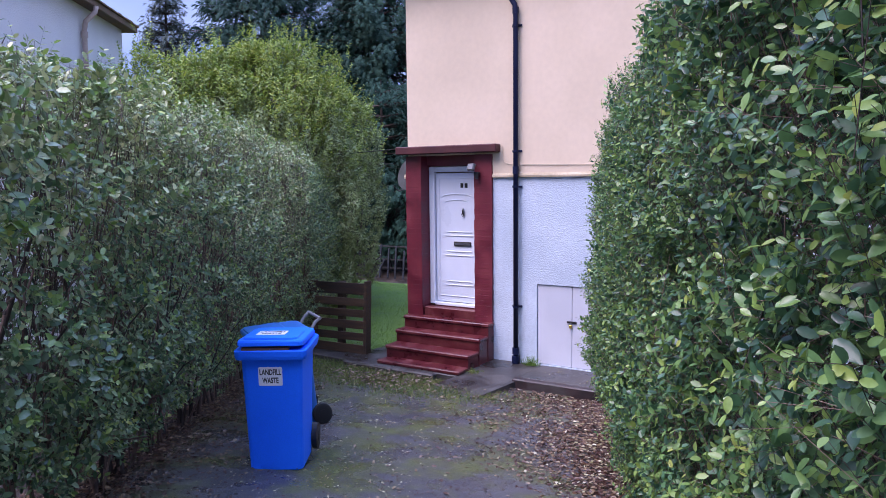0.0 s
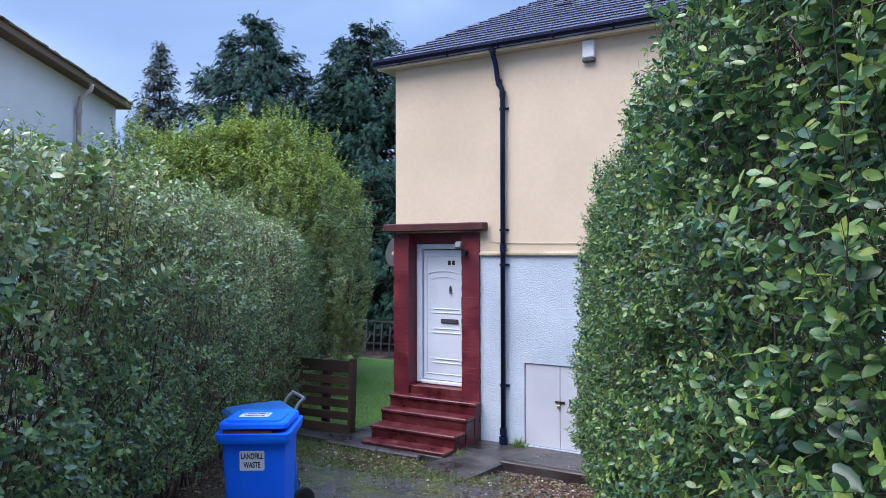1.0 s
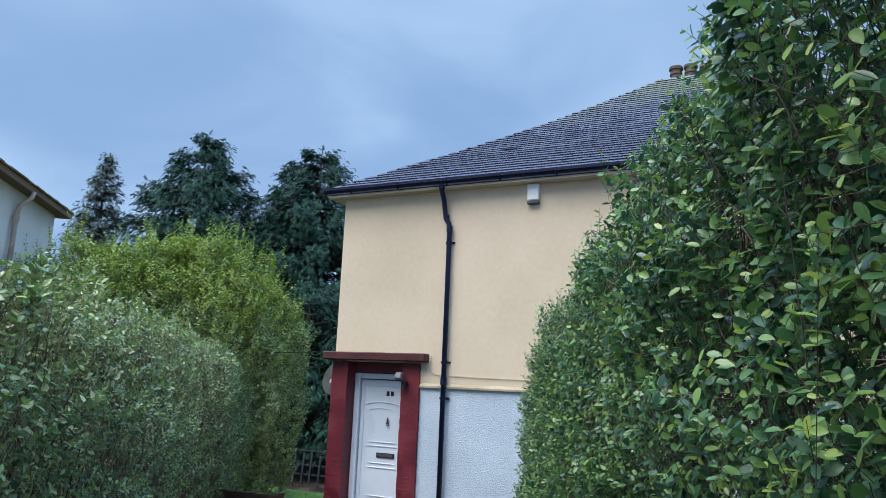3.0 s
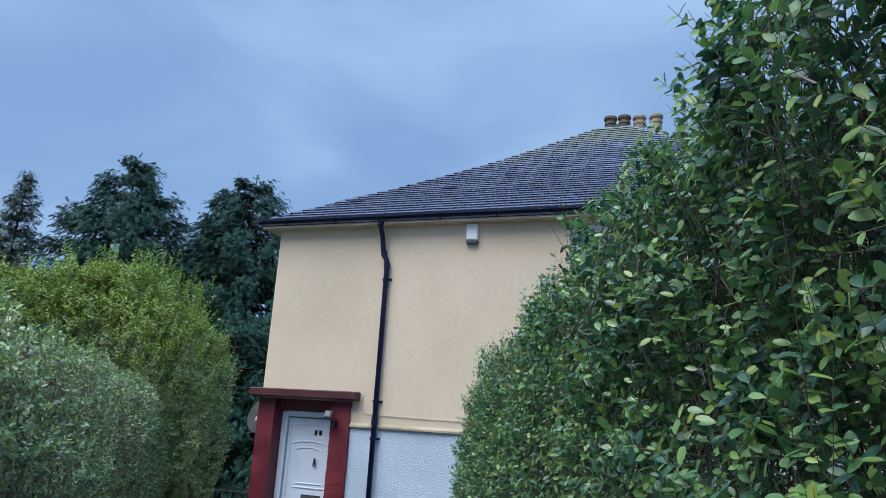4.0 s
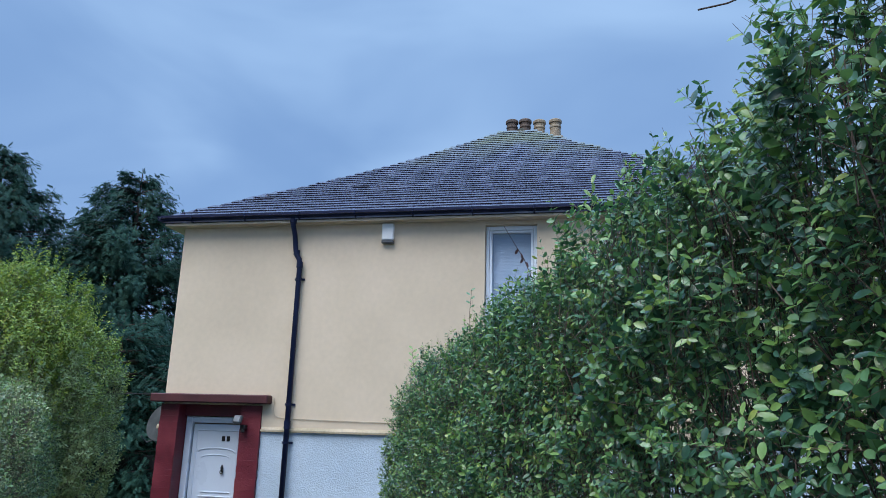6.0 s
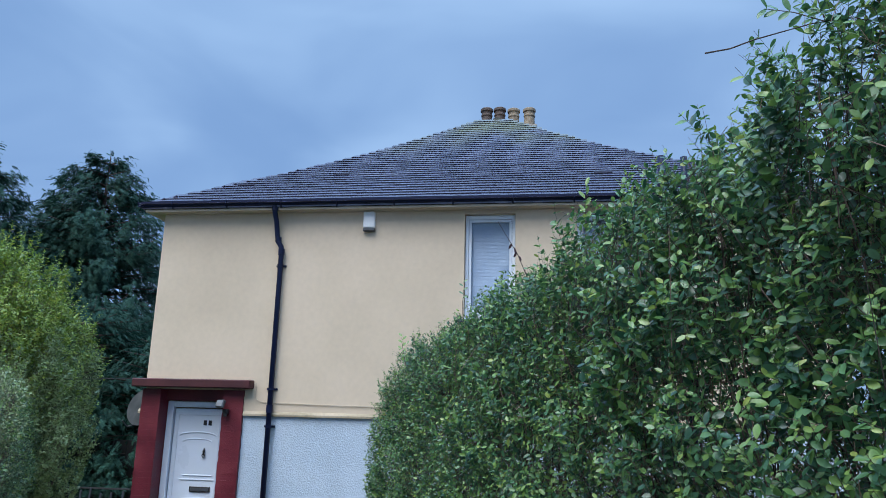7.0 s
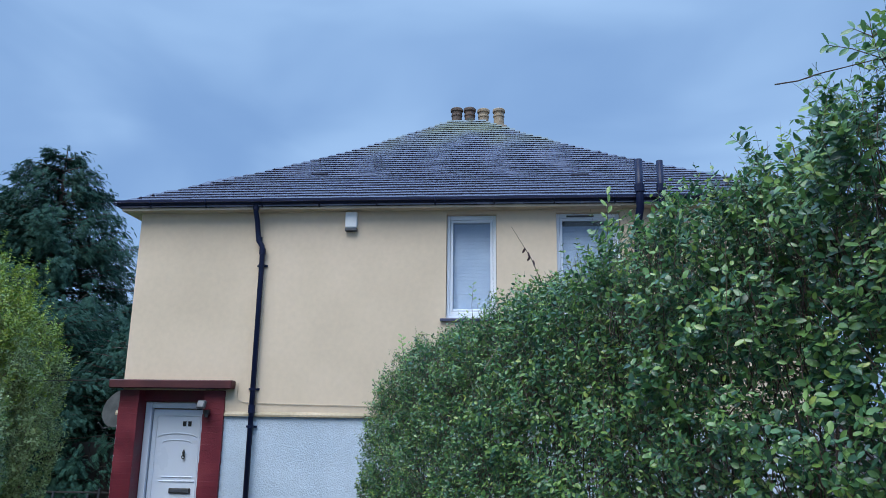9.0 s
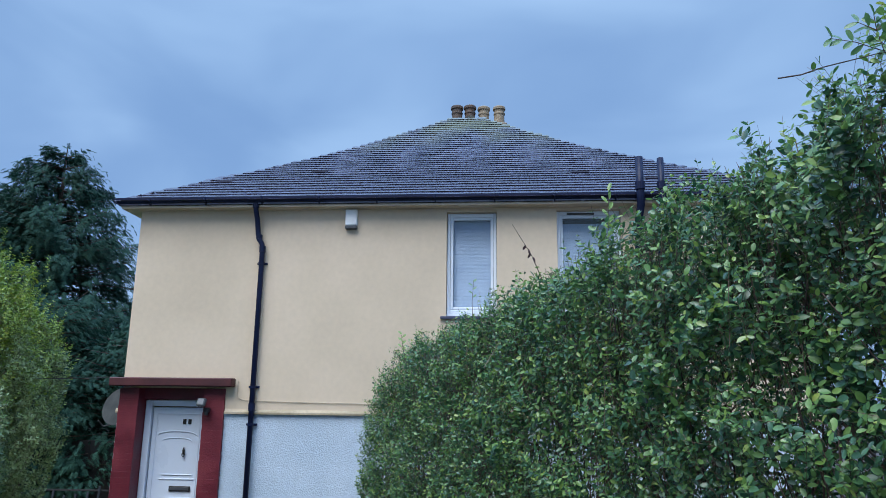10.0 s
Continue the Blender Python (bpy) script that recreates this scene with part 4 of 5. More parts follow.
        lab = part("lid_sticker", bm, M["label"], lid, "white sticker lettered LANDFILL WASTE")
        for body, dy in (("LANDFILL", 0.044), ("WASTE", -0.044)):
            text_mesh("lid_lettering", body, 0.076, M["ink"], tm @ Matrix.Translation((0, dy, 0.0026)), lid, width=0.68)
    return b


bz = float(ground_z(0, 3.9))
wheelie_bin((-3.89, 3.96, bz), 32, "wheelie_bin", "bright blue plastic wheelie bin lettered LANDFILL WASTE on the drive", "bin_blue", True, lid_open=2.6)
wheelie_bin((-4.74, 4.97, float(ground_z(0, 4.97)) - 0.055), -31, "wheelie_bin", "duller blue wheelie bin with pale handle behind another bin", "bin_blue_old", False, grey_handle=True, tip=9.0, lid_open=6.0, tall=0.92)

# ---- pallet leaning as a gate ----
pallet = thing("wooden_pallet", "weathered wet wooden pallet stood on edge as a gate", "pallet", (-6.7, 8.02, -0.03))
pallet.rotation_euler = (radians(-3), 0, radians(4))
for x in (-0.5, 0.02, 0.455):
    bm = bmesh.new()
    box(bm, x - 0.05 if x < 0.4 else x - 0.03, x + 0.05 if x < 0.4 else x + 0.03, -0.02, 0.07, 0.0, 1.05, 0.006)
    part("bearer", bm, M["pallet"], pallet)
for k, (z, h) in enumerate(((0.075, 0.13), (0.255, 0.115), (0.43, 0.12), (0.595, 0.11), (0.76, 0.115), (0.955, 0.17))):
    bm = bmesh.new()
    box(bm, -0.56, 0.47, -0.045, -0.023, z - h / 2, z + h / 2, 0.004, Matrix.Rotation(radians(rng.uniform(-0.8, 0.8)), 4, "Y"))
    part("board", bm, M["pallet"], pallet)
bm = bmesh.new()
box(bm, 0.462, 0.505, -0.06, 0.08, -0.02, 1.08, 0.006)
part("post", bm, M["pallet"], pallet)

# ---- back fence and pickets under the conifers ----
# boards added to fill the dark space under the trees
fence = thing("garden_fence", "timber fence added behind the lawn, coloured near black for tree shade", "fence")
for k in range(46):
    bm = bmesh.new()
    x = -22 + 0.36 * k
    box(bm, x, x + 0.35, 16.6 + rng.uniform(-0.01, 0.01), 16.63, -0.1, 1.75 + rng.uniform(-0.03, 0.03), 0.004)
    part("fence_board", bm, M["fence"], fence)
rack = thing("picket_panel", "weathered picket panel under the trees, coloured dark for their shade", "picket panel", (-11.0, 15.1, -0.08))
rack.rotation_euler = (radians(-6), 0, radians(2))
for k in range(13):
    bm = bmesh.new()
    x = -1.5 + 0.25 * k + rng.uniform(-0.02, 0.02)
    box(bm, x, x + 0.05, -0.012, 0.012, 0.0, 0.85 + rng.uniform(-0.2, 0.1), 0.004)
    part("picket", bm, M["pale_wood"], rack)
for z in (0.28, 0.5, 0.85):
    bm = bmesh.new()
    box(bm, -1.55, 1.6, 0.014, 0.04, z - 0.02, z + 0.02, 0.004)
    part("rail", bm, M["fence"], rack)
for x in (-1.0, 0.1, 1.2):
    bm = bmesh.new()
    tube(bm, [(x - 0.25, -0.3, 0.0), (x - 0.12, -0.12, 0.5)], 0.016, 6)
    part("prop", bm, M["pale_wood"], rack)

# ---- neighbouring house ----
nb = thing("neighbour_house", "pale grey roughcast house with brown roof edge beyond the hedge", "house", (-12.76, 8.86, 0.1))
nb.rotation_euler = (0, 0, math.atan2(-0.795, 0.607))
bm = bmesh.new()
box(bm, 0, 11, -7.5, 0, -0.5, 5.42)
part("wall", bm, M["nb_wall"], nb)
bm = bmesh.new()
lo = [(-0.2, 0.2), (11.4, 0.2), (11.4, -7.7), (-0.2, -7.7)]
hi = [(3.74, -3.74), (7.3, -3.74), (7.3, -3.75), (3.74, -3.75)]
loft(bm, [[(x, y, 5.40) for x, y in lo], [(x, y, 5.46) for x, y in lo], [(x, y, 8.3) for x, y in hi]])
nroof = part("roof", bm, M["nb_tile"], nb, "brown tiled hipped roof")
bm = bmesh.new()
box(bm, -0.235, 11.4, 0.203, 0.235, 5.39, 5.49, 0.004)
box(bm, -0.235, -0.203, -7.7, 0.2, 5.39, 5.49, 0.004)
part("fascia", bm, M["nb_tile"], nb, "weathered brown fascia and gutter edge")
for k in range(60):
    bm = bmesh.new()
    box(bm, -0.26 + 0.2 * k, -0.07 + 0.2 * k, 0.1, 0.27 + rng.uniform(-0.01, 0.01), 5.49 + rng.uniform(0, 0.012), 5.52 + rng.uniform(0, 0.012), 0.004)
    part("eaves_tile", bm, M["nb_tile"], nroof)
bm = bmesh.new()
tube(bm, [(1.94, 0.24, 5.4), (1.94, 0.22, 5.3), (2.04, 0.09, 5.12), (2.06, 0.07, 4.95), (2.06, 0.07, 0.3)], 0.042, 10)
part("downpipe", bm, M["nb_pipe"], nb, "faded pinkish downpipe", smooth=True)
for z in (4.9, 3.2):
    bm = bmesh.new()
    tube(bm, [(2.06, 0.07, z - 0.05), (2.06, 0.07, z + 0.05)], 0.055, 10)
    part("pipe_collar", bm, M["nb_pipe"], nb)

# ---- leaves and twigs ----
# leaf outline: across, along, out of plane; folded on the midrib and curling at the tip
LEAF_V = np.array([(0, 0, 0), (0, 0.36, -0.035), (0, 0.72, -0.03), (0, 1.0, -0.1), (-0.47, 0.27, 0.04), (-0.43, 0.7, 0.015), (0.47, 0.27, 0.04), (0.43, 0.7, 0.015)])
LEAF_T = np.array([(0, 1, 4), (1, 2, 5), (1, 5, 4), (2, 3, 5), (0, 6, 1), (1, 6, 7), (1, 7, 2), (2, 7, 3)])
# rounder leaf with four cross rows, for the growth that the path passes closest
OVAL_V = np.array([(0, 0, 0)] + [(k * w, y, abs(k) * 0.06 - 0.12 * y * y) for y, w in ((0.12, 0.2), (0.35, 0.44), (0.65, 0.49), (0.88, 0.32)) for k in (-1, 0, 1)] + [(0, 1.0, -0.13)])
OVAL_T = np.array([(0, 2, 1), (0, 3, 2)] + [q for r in range(3) for c in (1, 2) for q in ((3 * r + c, 3 * r + c + 1, 3 * r + c + 4), (3 * r + c, 3 * r + c + 4, 3 * r + c + 3))] + [(10, 11, 13), (11, 12, 13)])
HEX_V = np.array([(0, 0, 0), (-0.46, 0.28, 0.05), (-0.42, 0.7, 0.02), (0, 1.0, -0.08), (0.42, 0.7, 0.02), (0.46, 0.28, 0.05)])
HEX_T = np.array([(0, 2, 1), (0, 3, 2), (0, 4, 3), (0, 5, 4)])
SMALL_V = np.array([(0, 0, 0), (-0.5, 0.45, 0.06), (0, 1.0, -0.06), (0.5, 0.45, 0.06)])
SMALL_T = np.array([(0, 2, 1), (0, 3, 2)])


def unit(v):
    return v / np.maximum(np.linalg.norm(v, axis=-1, keepdims=True), 1e-9)


def place_all(tv, tt, P, D, N, L, W):
    """Copies of a template at P, along D, facing N, as one vertex and triangle array."""
    D = unit(D)
    S = unit(np.cross(D, N))
    N = np.cross(S, D)
    v = P[:, None] + S[:, None] * (tv[None, :, :1] * W[:, None, None]) + D[:, None] * (tv[None, :, 1:2] * L[:, None, None]) + N[:, None] * (tv[None, :, 2:] * L[:, None, None])
    t = tt[None] + len(tv) * np.arange(len(P))[:, None, None]
    return v.reshape(-1, 3), t.reshape(-1, 3)


def stuff(name, v, t, mat_, parent, label=""):
    return tagged(finish(name, tri_mesh(name, v, t), mat_, parent, label), kind="stuff")


PRISM_T = np.array([(0, 1, 4), (0, 4, 3), (1, 2, 5), (1, 5, 4), (2, 0, 3), (2, 3, 5)])


def rods(A, B, ra, rb):
    """Thin three-sided tapering twigs from A to B."""
    d = unit(B - A)
    s = unit(np.cross(d, np.array((0.31, 0.77, 0.55))[None]))
    u = np.cross(d, s)
    ring = [s * math.cos(a) + u * math.sin(a) for a in (0, 2.094, 4.189)]
    v = np.stack([A + r * ra[:, None] for r in ring] + [B + r * rb[:, None] for r in ring], axis=1)
    t = PRISM_T[None] + 6 * np.arange(len(A))[:, None, None]
    return v.reshape(-1, 3), t.reshape(-1, 3)


def merge(blocks):
    vs, ts, n = [], [], 0
    for v, t in blocks:
        vs.append(v)
        ts.append(t + n)
        n += len(v)
    return np.concatenate(vs), np.concatenate(ts)


UP = np.array((0.0, 0.0, 1.0))


def wobble(x, y, z, seed):
    return (np.sin(1.9 * x + 2.3 * z + seed) * np.sin(1.6 * y - 1.3 * z + 2 * seed) + 0.6 * np.sin(4.1 * x + 3.7 * y + seed) * np.sin(4.7 * z + seed)
            + 0.4 * np.sin(9.3 * x - 8.1 * z + seed) * np.sin(8.7 * y + 7.7 * z))


def hedge_surface(A, B, T, H, end_a, end_b, bulge, seed, top_slope=0.0, near_rise=0.0, lean_h=1.1):
    """u: along (0..1 of the length), q: round the section from front foot (0) over the top to back foot (1). Gives place and outward normal."""
    A, B = np.array(A, float), np.array(B, float)
    L = np.linalg.norm(B - A)
    e = (B - A) / L
    n = np.array((e[1], -e[0])) if bulge[1] > 0 else np.array((-e[1], e[0]))

    def where(u, q):
        d = u * L
        cap = np.ones_like(d)
        for R, dist in ((end_a, d), (end_b, L - d)):
            if R > 0:
                k = np.clip(1 - dist / R, 0, 1)
                cap = np.minimum(cap, np.sqrt(np.maximum(1 - k ** 2.6, 0.0)))
        th = math.pi * q
        c, s = np.cos(th), np.sin(th)
        a = -T / 2 + T / 2 * np.sign(c) * np.abs(c) ** 0.3 * (0.35 + 0.65 * cap)
        hh = (H + top_slope * d + near_rise * np.clip(1 - d / 2.2, 0, 1)) * (0.25 + 0.75 * cap)
        h = hh * np.abs(s) ** 0.36
        foot = np.clip(1 - h / lean_h, 0, 1) ** 1.6 * abs(bulge[0])
        a = a - foot * np.sign(c)
        xy = A[None] + e[None] * d[:, None] + n[None] * a[:, None]
        z = ground_z(xy[:, 0], xy[:, 1]) + h
        return np.column_stack([xy, z])

    def place(u, q):
        p = where(u, q)
        du = where(np.clip(u + 0.004, 0, 1), q) - where(np.clip(u - 0.004, 0, 1), q)
        dq = where(u, np.clip(q + 0.006, 0, 1)) - where(u, np.clip(q - 0.006, 0, 1))
        nn = unit(np.cross(du, dq))
        mid = np.column_stack([A[None] + e[None] * (np.clip(u * L, 0.5, L - 0.5))[:, None] - n[None] * T / 2, p[:, 2] * 0 + 1.4])
        nn = nn * np.sign(np.sum(nn * (p - mid), axis=1, keepdims=True) + 1e-9)
        p = p + nn * (0.04 * wobble(p[:, 0], p[:, 1], p[:, 2], seed))[:, None]
        return p, nn

    return place, L, e, n


def clumps(P, centres):
    """For each place: the nearest clump, how far out it lies (0 middle, 1 border) and the way from its middle."""
    near, d1, d2 = np.zeros(len(P), int), np.zeros(len(P)), np.zeros(len(P))
    for a in range(0, len(P), 4000):
        dd = np.linalg.norm(P[a:a + 4000, None] - centres[None], axis=2)
        part_ = np.argpartition(dd, 1, axis=1)[:, :2]
        two = np.take_along_axis(dd, part_, axis=1)
        swap = two[:, 0] > two[:, 1]
        part_[swap], two[swap] = part_[swap][:, ::-1], two[swap][:, ::-1]
        near[a:a + 4000], d1[a:a + 4000], d2[a:a + 4000] = part_[:, 0], two[:, 0], two[:, 1]
    return near, d1 / np.maximum(d2, 1e-6), P - centres[near]


def leafy_shoots(P, Nn, length, nodes, leaf, young_at, seed_dir=0.6, up=0.5, spread=0.5, bias=None, face=(0.9, 0.6)):
    """Shoots that end near the surface P, with opposite pairs of leaves. Gives twigs and two sets of leaves (P, D, N, L, W)."""
    k = len(P)
    d = unit(Nn * seed_dir + UP * up + rng.normal(0, spread, (k, 3)) + (0 if bias is None else bias))
    d = unit(d + Nn * np.maximum(0.0, 0.4 - np.sum(d * Nn, axis=1))[:, None])
    root = P - d * (length * rng.uniform(0.75, 1.0, k))[:, None]
    tip = root + d * length[:, None]
    side = unit(np.cross(d, rng.normal(0, 1, (k, 3))))
    other = np.cross(d, side)
    sets = {False: [], True: []}
    for j in range(nodes):
        f = 0.22 + 0.78 * (j + rng.uniform(0, 0.5, k)) / nodes
        f = np.minimum(f, 1.0)
        base = root + d * (length * f)[:, None]
        ax = side if j % 2 else other
        for sgn in (1, -1):
            keep = rng.random(k) < 0.93
            size = (leaf if np.isscalar(leaf) else np.asarray(leaf)) * rng.uniform(0.62, 1.2, k) * (1.0 - 0.35 * np.maximum(0, f - 0.75) / 0.25)
            D = unit(d * rng.uniform(0.25, 0.8, k)[:, None] + ax * sgn + rng.normal(0, 0.22, (k, 3)))
            N = unit(Nn * face[0] + UP * face[1] + d * 0.2 + rng.normal(0, 0.42, (k, 3)))
            is_young = (f > young_at) & (rng.random(k) < 0.75)
            for y in (False, True):
                sel = keep & (is_young == y)
                sets[y].append((base[sel], D[sel], N[sel], size[sel], size[sel] * rng.uniform(0.46, 0.6, sel.sum())))
    join = {y: tuple(np.concatenate([s[i] for s in sets[y]]) for i in range(5)) for y in sets}
    return (root, tip), join[False], join[True]


def branch_work(stems, levels, spread, inside=None):
    """Branching bare stems: each start (place, direction, length) forks again and again; a piece that would leave the plant is cut off."""
    out = []
    layer = stems
    for lev in range(levels):
        nxt = []
        for p, d, ln, r in layer:
            q = p
            for s in range(3):
                d2 = unit(d + rng.normal(0, 0.1, 3))
                e = q + d2 * ln / 3
                if inside is not None and not inside(e):
                    break
                out.append((q, e, r * (1 - 0.2 * s), r * (1 - 0.2 * (s + 1))))
                if lev < levels - 1 and (s > 0 or rng.random() < 0.5):
                    nxt.append((e, unit(d2 + rng.normal(0, spread, 3) + UP * 0.15), ln * rng.uniform(0.3, 0.5), r * 0.55))
                q, d = e, d2
        layer = nxt
    a = np.array([o[0] for o in out])
    b = np.array([o[1] for o in out])
    return rods(a, b, np.array([o[2] for o in out]), np.array([o[3] for o in out]))


def hedge(name, label, A, B, T, H, ends, bulge, seed, density, leaf, full_leaf, near_part=None, extra_top=0, slope=0.0, young=0.8, q_max=0.86, far_leaf=1.0, mats=("leaf", "leaf_young"), bare_twigs=0, near_rise=0.0, near_y=1.4, thin_low=0.0, lean_h=1.1, clump=22, depth=0.13, gaps=0.6, back=0.5, near_dense=1.0, face=(0.9, 0.6), inner=420, near_in=0.0):
    ob = thing(name, label, "hedge", kind="")
    place, L, e, n = hedge_surface(A, B, T, H, *ends, bulge, seed, slope, near_rise, lean_h)

    def size_at(u):
        return leaf * (1 + (far_leaf - 1) * np.clip((u * L - 1.8) / 3.0, 0, 1))

    perim = 2 * H + T
    count = int(L * perim * density)
    tv, tt = (LEAF_V, LEAF_T) if full_leaf else (SMALL_V, SMALL_T)
    u, q = rng.random(count) ** near_dense, rng.random(count)
    # the section is sampled by its own arc length
    qq = np.linspace(0, 1, 200)
    th = math.pi * qq
    aa, hh = T / 2 * np.sign(np.cos(th)) * np.abs(np.cos(th)) ** 0.3, H * np.abs(np.sin(th)) ** 0.36
    arc = np.concatenate([[0], np.cumsum(np.hypot(np.diff(aa), np.diff(hh)))])
    q = np.interp(q * arc[-1] * q_max, arc, qq)
    # the side away from the drive is thinner
    keep = (q < 0.62) | (rng.random(count) < back)
    if thin_low:
        keep &= ~((q < 0.2) & (u < 0.55) & (wobble(u * L, q * 9, u * 3, seed) > 0.1) & (rng.random(count) < thin_low))
    u, q = u[keep], q[keep]
    count = len(u)
    P, Nn = place(u, q)
    # growth gathers in tufts that stand out from the face, with dark gaps between them
    pick = rng.permutation(count)[:int(L * perim * clump)]
    centres = P[pick]
    near, edge, away = clumps(P, centres)
    stand = rng.normal(0.0, 0.035, len(centres))
    thick = rng.uniform(0.78, 1.18, len(centres))
    keep = rng.random(count) > gaps * np.clip((edge - 0.45) / 0.5, 0, 1) * rng.uniform(0.5, 1.0, len(centres))[near]
    # close to the gate the face is cut back and the shoulder hangs over it
    close = np.clip(1.4 - u * L / 2.2, 0, 1)
    cut = near_in * close * (np.clip((0.24 - q) / 0.1, 0, 1) - 0.9 * np.exp(-((q - 0.37) / 0.08) ** 2))
    P = P + Nn * (stand[near] + depth * (0.42 - edge ** 1.5) - cut)[:, None]
    lean_ = rng.normal(0, 0.3, (len(centres), 3))[near] + away * 1.3
    P, Nn, u, lean_, size = P[keep], Nn[keep], u[keep], lean_[keep], (size_at(u) * thick[near])[keep]
    count = len(P)
    length = rng.uniform(0.16, 0.34, count)
    tw, old, yng = leafy_shoots(P, Nn, length, 7, size, young, spread=0.38, bias=lean_, face=face)
    # deeper, sparser growth behind the outer skin
    m = int(count * 0.55)
    Pi, Ni = place(rng.random(m), np.interp(rng.random(m) * arc[-1] * q_max, arc, qq))
    Pi = Pi - Ni * rng.uniform(0.15, 0.38, m)[:, None]
    tw2, old2, _ = leafy_shoots(Pi, Ni, rng.uniform(0.15, 0.3, m), 5, leaf, 2.0, spread=0.8)
    # longer shoots that stand clear of the clipped top
    k = int(L * extra_top)
    Pt, Nt = place(rng.random(k), np.interp((0.5 + rng.uniform(-0.2, 0.14, k)) * arc[-1], arc, qq))
    tw3, old3, yng3 = leafy_shoots(Pt + UP * rng.uniform(0.04, 0.2, k)[:, None], UP[None] + 0 * Pt, rng.uniform(0.25, 0.4, k), 6, leaf * 0.85, 0.6, up=1.0, spread=0.25)
    twigs = [rods(t[0], t[1], np.full(len(t[0]), 0.0009), np.full(len(t[0]), 0.0005)) for t in (tw, tw2, tw3)]
    bare = int(L * extra_top * 1.2)
    Pb, Nb = place(rng.random(bare), np.interp((0.5 + rng.uniform(-0.25, 0.2, bare)) * arc[-1], arc, qq))
    db = unit(UP + Nb * 0.2 + rng.normal(0, 0.22, (bare, 3)))
    if bare_twigs:
        kb = int(L * bare_twigs)
        Pq, Nq = place(rng.random(kb), np.interp(rng.uniform(0.36, 0.6, kb) * arc[-1], arc, qq))
        dq = unit(UP * 0.9 + Nq * 0.35 + rng.normal(0, 0.4, (kb, 3)))
        twigs.append(rods(Pq - dq * rng.uniform(0.1, 0.3, kb)[:, None], Pq + dq * rng.uniform(0.0, 0.06, kb)[:, None], np.full(kb, 0.0018), np.full(kb, 0.001)))
    twigs.append(rods(Pb - db * 0.25, Pb + db * rng.uniform(0.02, 0.13, bare)[:, None], np.full(bare, 0.0014), np.full(bare, 0.0008)))
    # upright older twigs just behind the leaves
    ki = int(L * inner)
    Pu, Nu = place(rng.random(ki), np.interp(rng.uniform(0.06, 0.56, ki) * arc[-1], arc, qq))
    Pu = Pu - Nu * rng.uniform(0.1, 0.45, ki)[:, None]
    du = unit(UP + 0.25 * Nu + rng.normal(0, 0.2, (ki, 3))) * rng.uniform(0.12, 0.3, ki)[:, None]
    ru = rng.uniform(0.0012, 0.0036, ki)
    twigs.append(rods(Pu - du, Pu + du * 0.6, ru, ru * 0.6))
    stuff("twig_growth", *merge(twigs), M["bark"], ob)
    stems = []
    A3 = np.array(A)
    for i in range(int(L * 13)):
        xy = A3 + e * rng.uniform(0.2, L - 0.2) - n * (abs(bulge[0]) + (T - 2 * abs(bulge[0])) * rng.uniform(0.0, 1.0))
        p = np.array((*xy, float(ground_z(*xy)) - 0.05))
        stems.append((p, unit(UP + rng.normal(0, 0.12, 3)), H * rng.uniform(0.55, 0.85), rng.uniform(0.007, 0.02)))

    def inside(p):
        a = float(np.dot(p[:2] - A3, n))
        return -T + 0.12 < a < -0.16 and 0 < np.dot(p[:2] - A3, e) < L - 0.4 and p[2] - float(ground_z(*p[:2])) < H - 0.1

    stuff("branchwork", *branch_work(stems, 3, 0.38, inside), M["bark"], ob, "brown woody stems")
    old = tuple(np.concatenate([a, b, c]) for a, b, c in zip(old, old2, old3))
    yng = tuple(np.concatenate([a, b]) for a, b in zip(yng, yng3))
    if near_part is not None:
        pick = np.where(near_part(old[0]))[0]
        pick = pick[rng.permutation(len(pick))[:300]]
        mask = np.ones(len(old[0]), bool)
        mask[pick] = False
        singles_leaf = tuple(a[pick] for a in old)
        old = tuple(a[mask] for a in old)
        me = tri_mesh("leaf", OVAL_V * (0.53, 1, 1), OVAL_T)
        me.materials.append(M["leaf_one"])
        D = unit(singles_leaf[1])
        S = unit(np.cross(D, singles_leaf[2]))
        Nz = np.cross(S, D)
        for p, d, s, z, ln in zip(singles_leaf[0], D, S, Nz, singles_leaf[3]):
            one = new("leaf", me)
            rot = Matrix((s, d, z)).transposed().to_4x4()
            one.matrix_world = Matrix.Translation(p) @ rot @ Matrix.Scale(float(ln), 4)
            one.parent = ob
    def leaves_of(data):
        y = data[0][:, 1]
        blocks = []
        for sel, v_, t_ in ((y < near_y, OVAL_V, OVAL_T), ((y >= near_y) & (y < 2.5), tv, tt), ((y >= 2.5) & (y < 4.2), HEX_V, HEX_T), (y >= 4.2, SMALL_V, SMALL_T)):
            if sel.any():
                blocks.append(place_all(v_, t_, *tuple(q[sel] for q in data)))
        return merge(blocks)

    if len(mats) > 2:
        # leaves low on the face get a greener, darker colour that includes its shade
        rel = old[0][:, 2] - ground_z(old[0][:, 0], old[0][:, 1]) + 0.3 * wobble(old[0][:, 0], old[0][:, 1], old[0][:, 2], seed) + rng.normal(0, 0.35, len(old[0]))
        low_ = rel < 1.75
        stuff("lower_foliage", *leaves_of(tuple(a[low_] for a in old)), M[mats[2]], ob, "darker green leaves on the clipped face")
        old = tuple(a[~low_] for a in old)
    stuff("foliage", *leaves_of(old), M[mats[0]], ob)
    stuff("young_foliage", *leaves_of(yng), M[mats[1]], ob, "paler yellow-green shoot tips")
    return ob


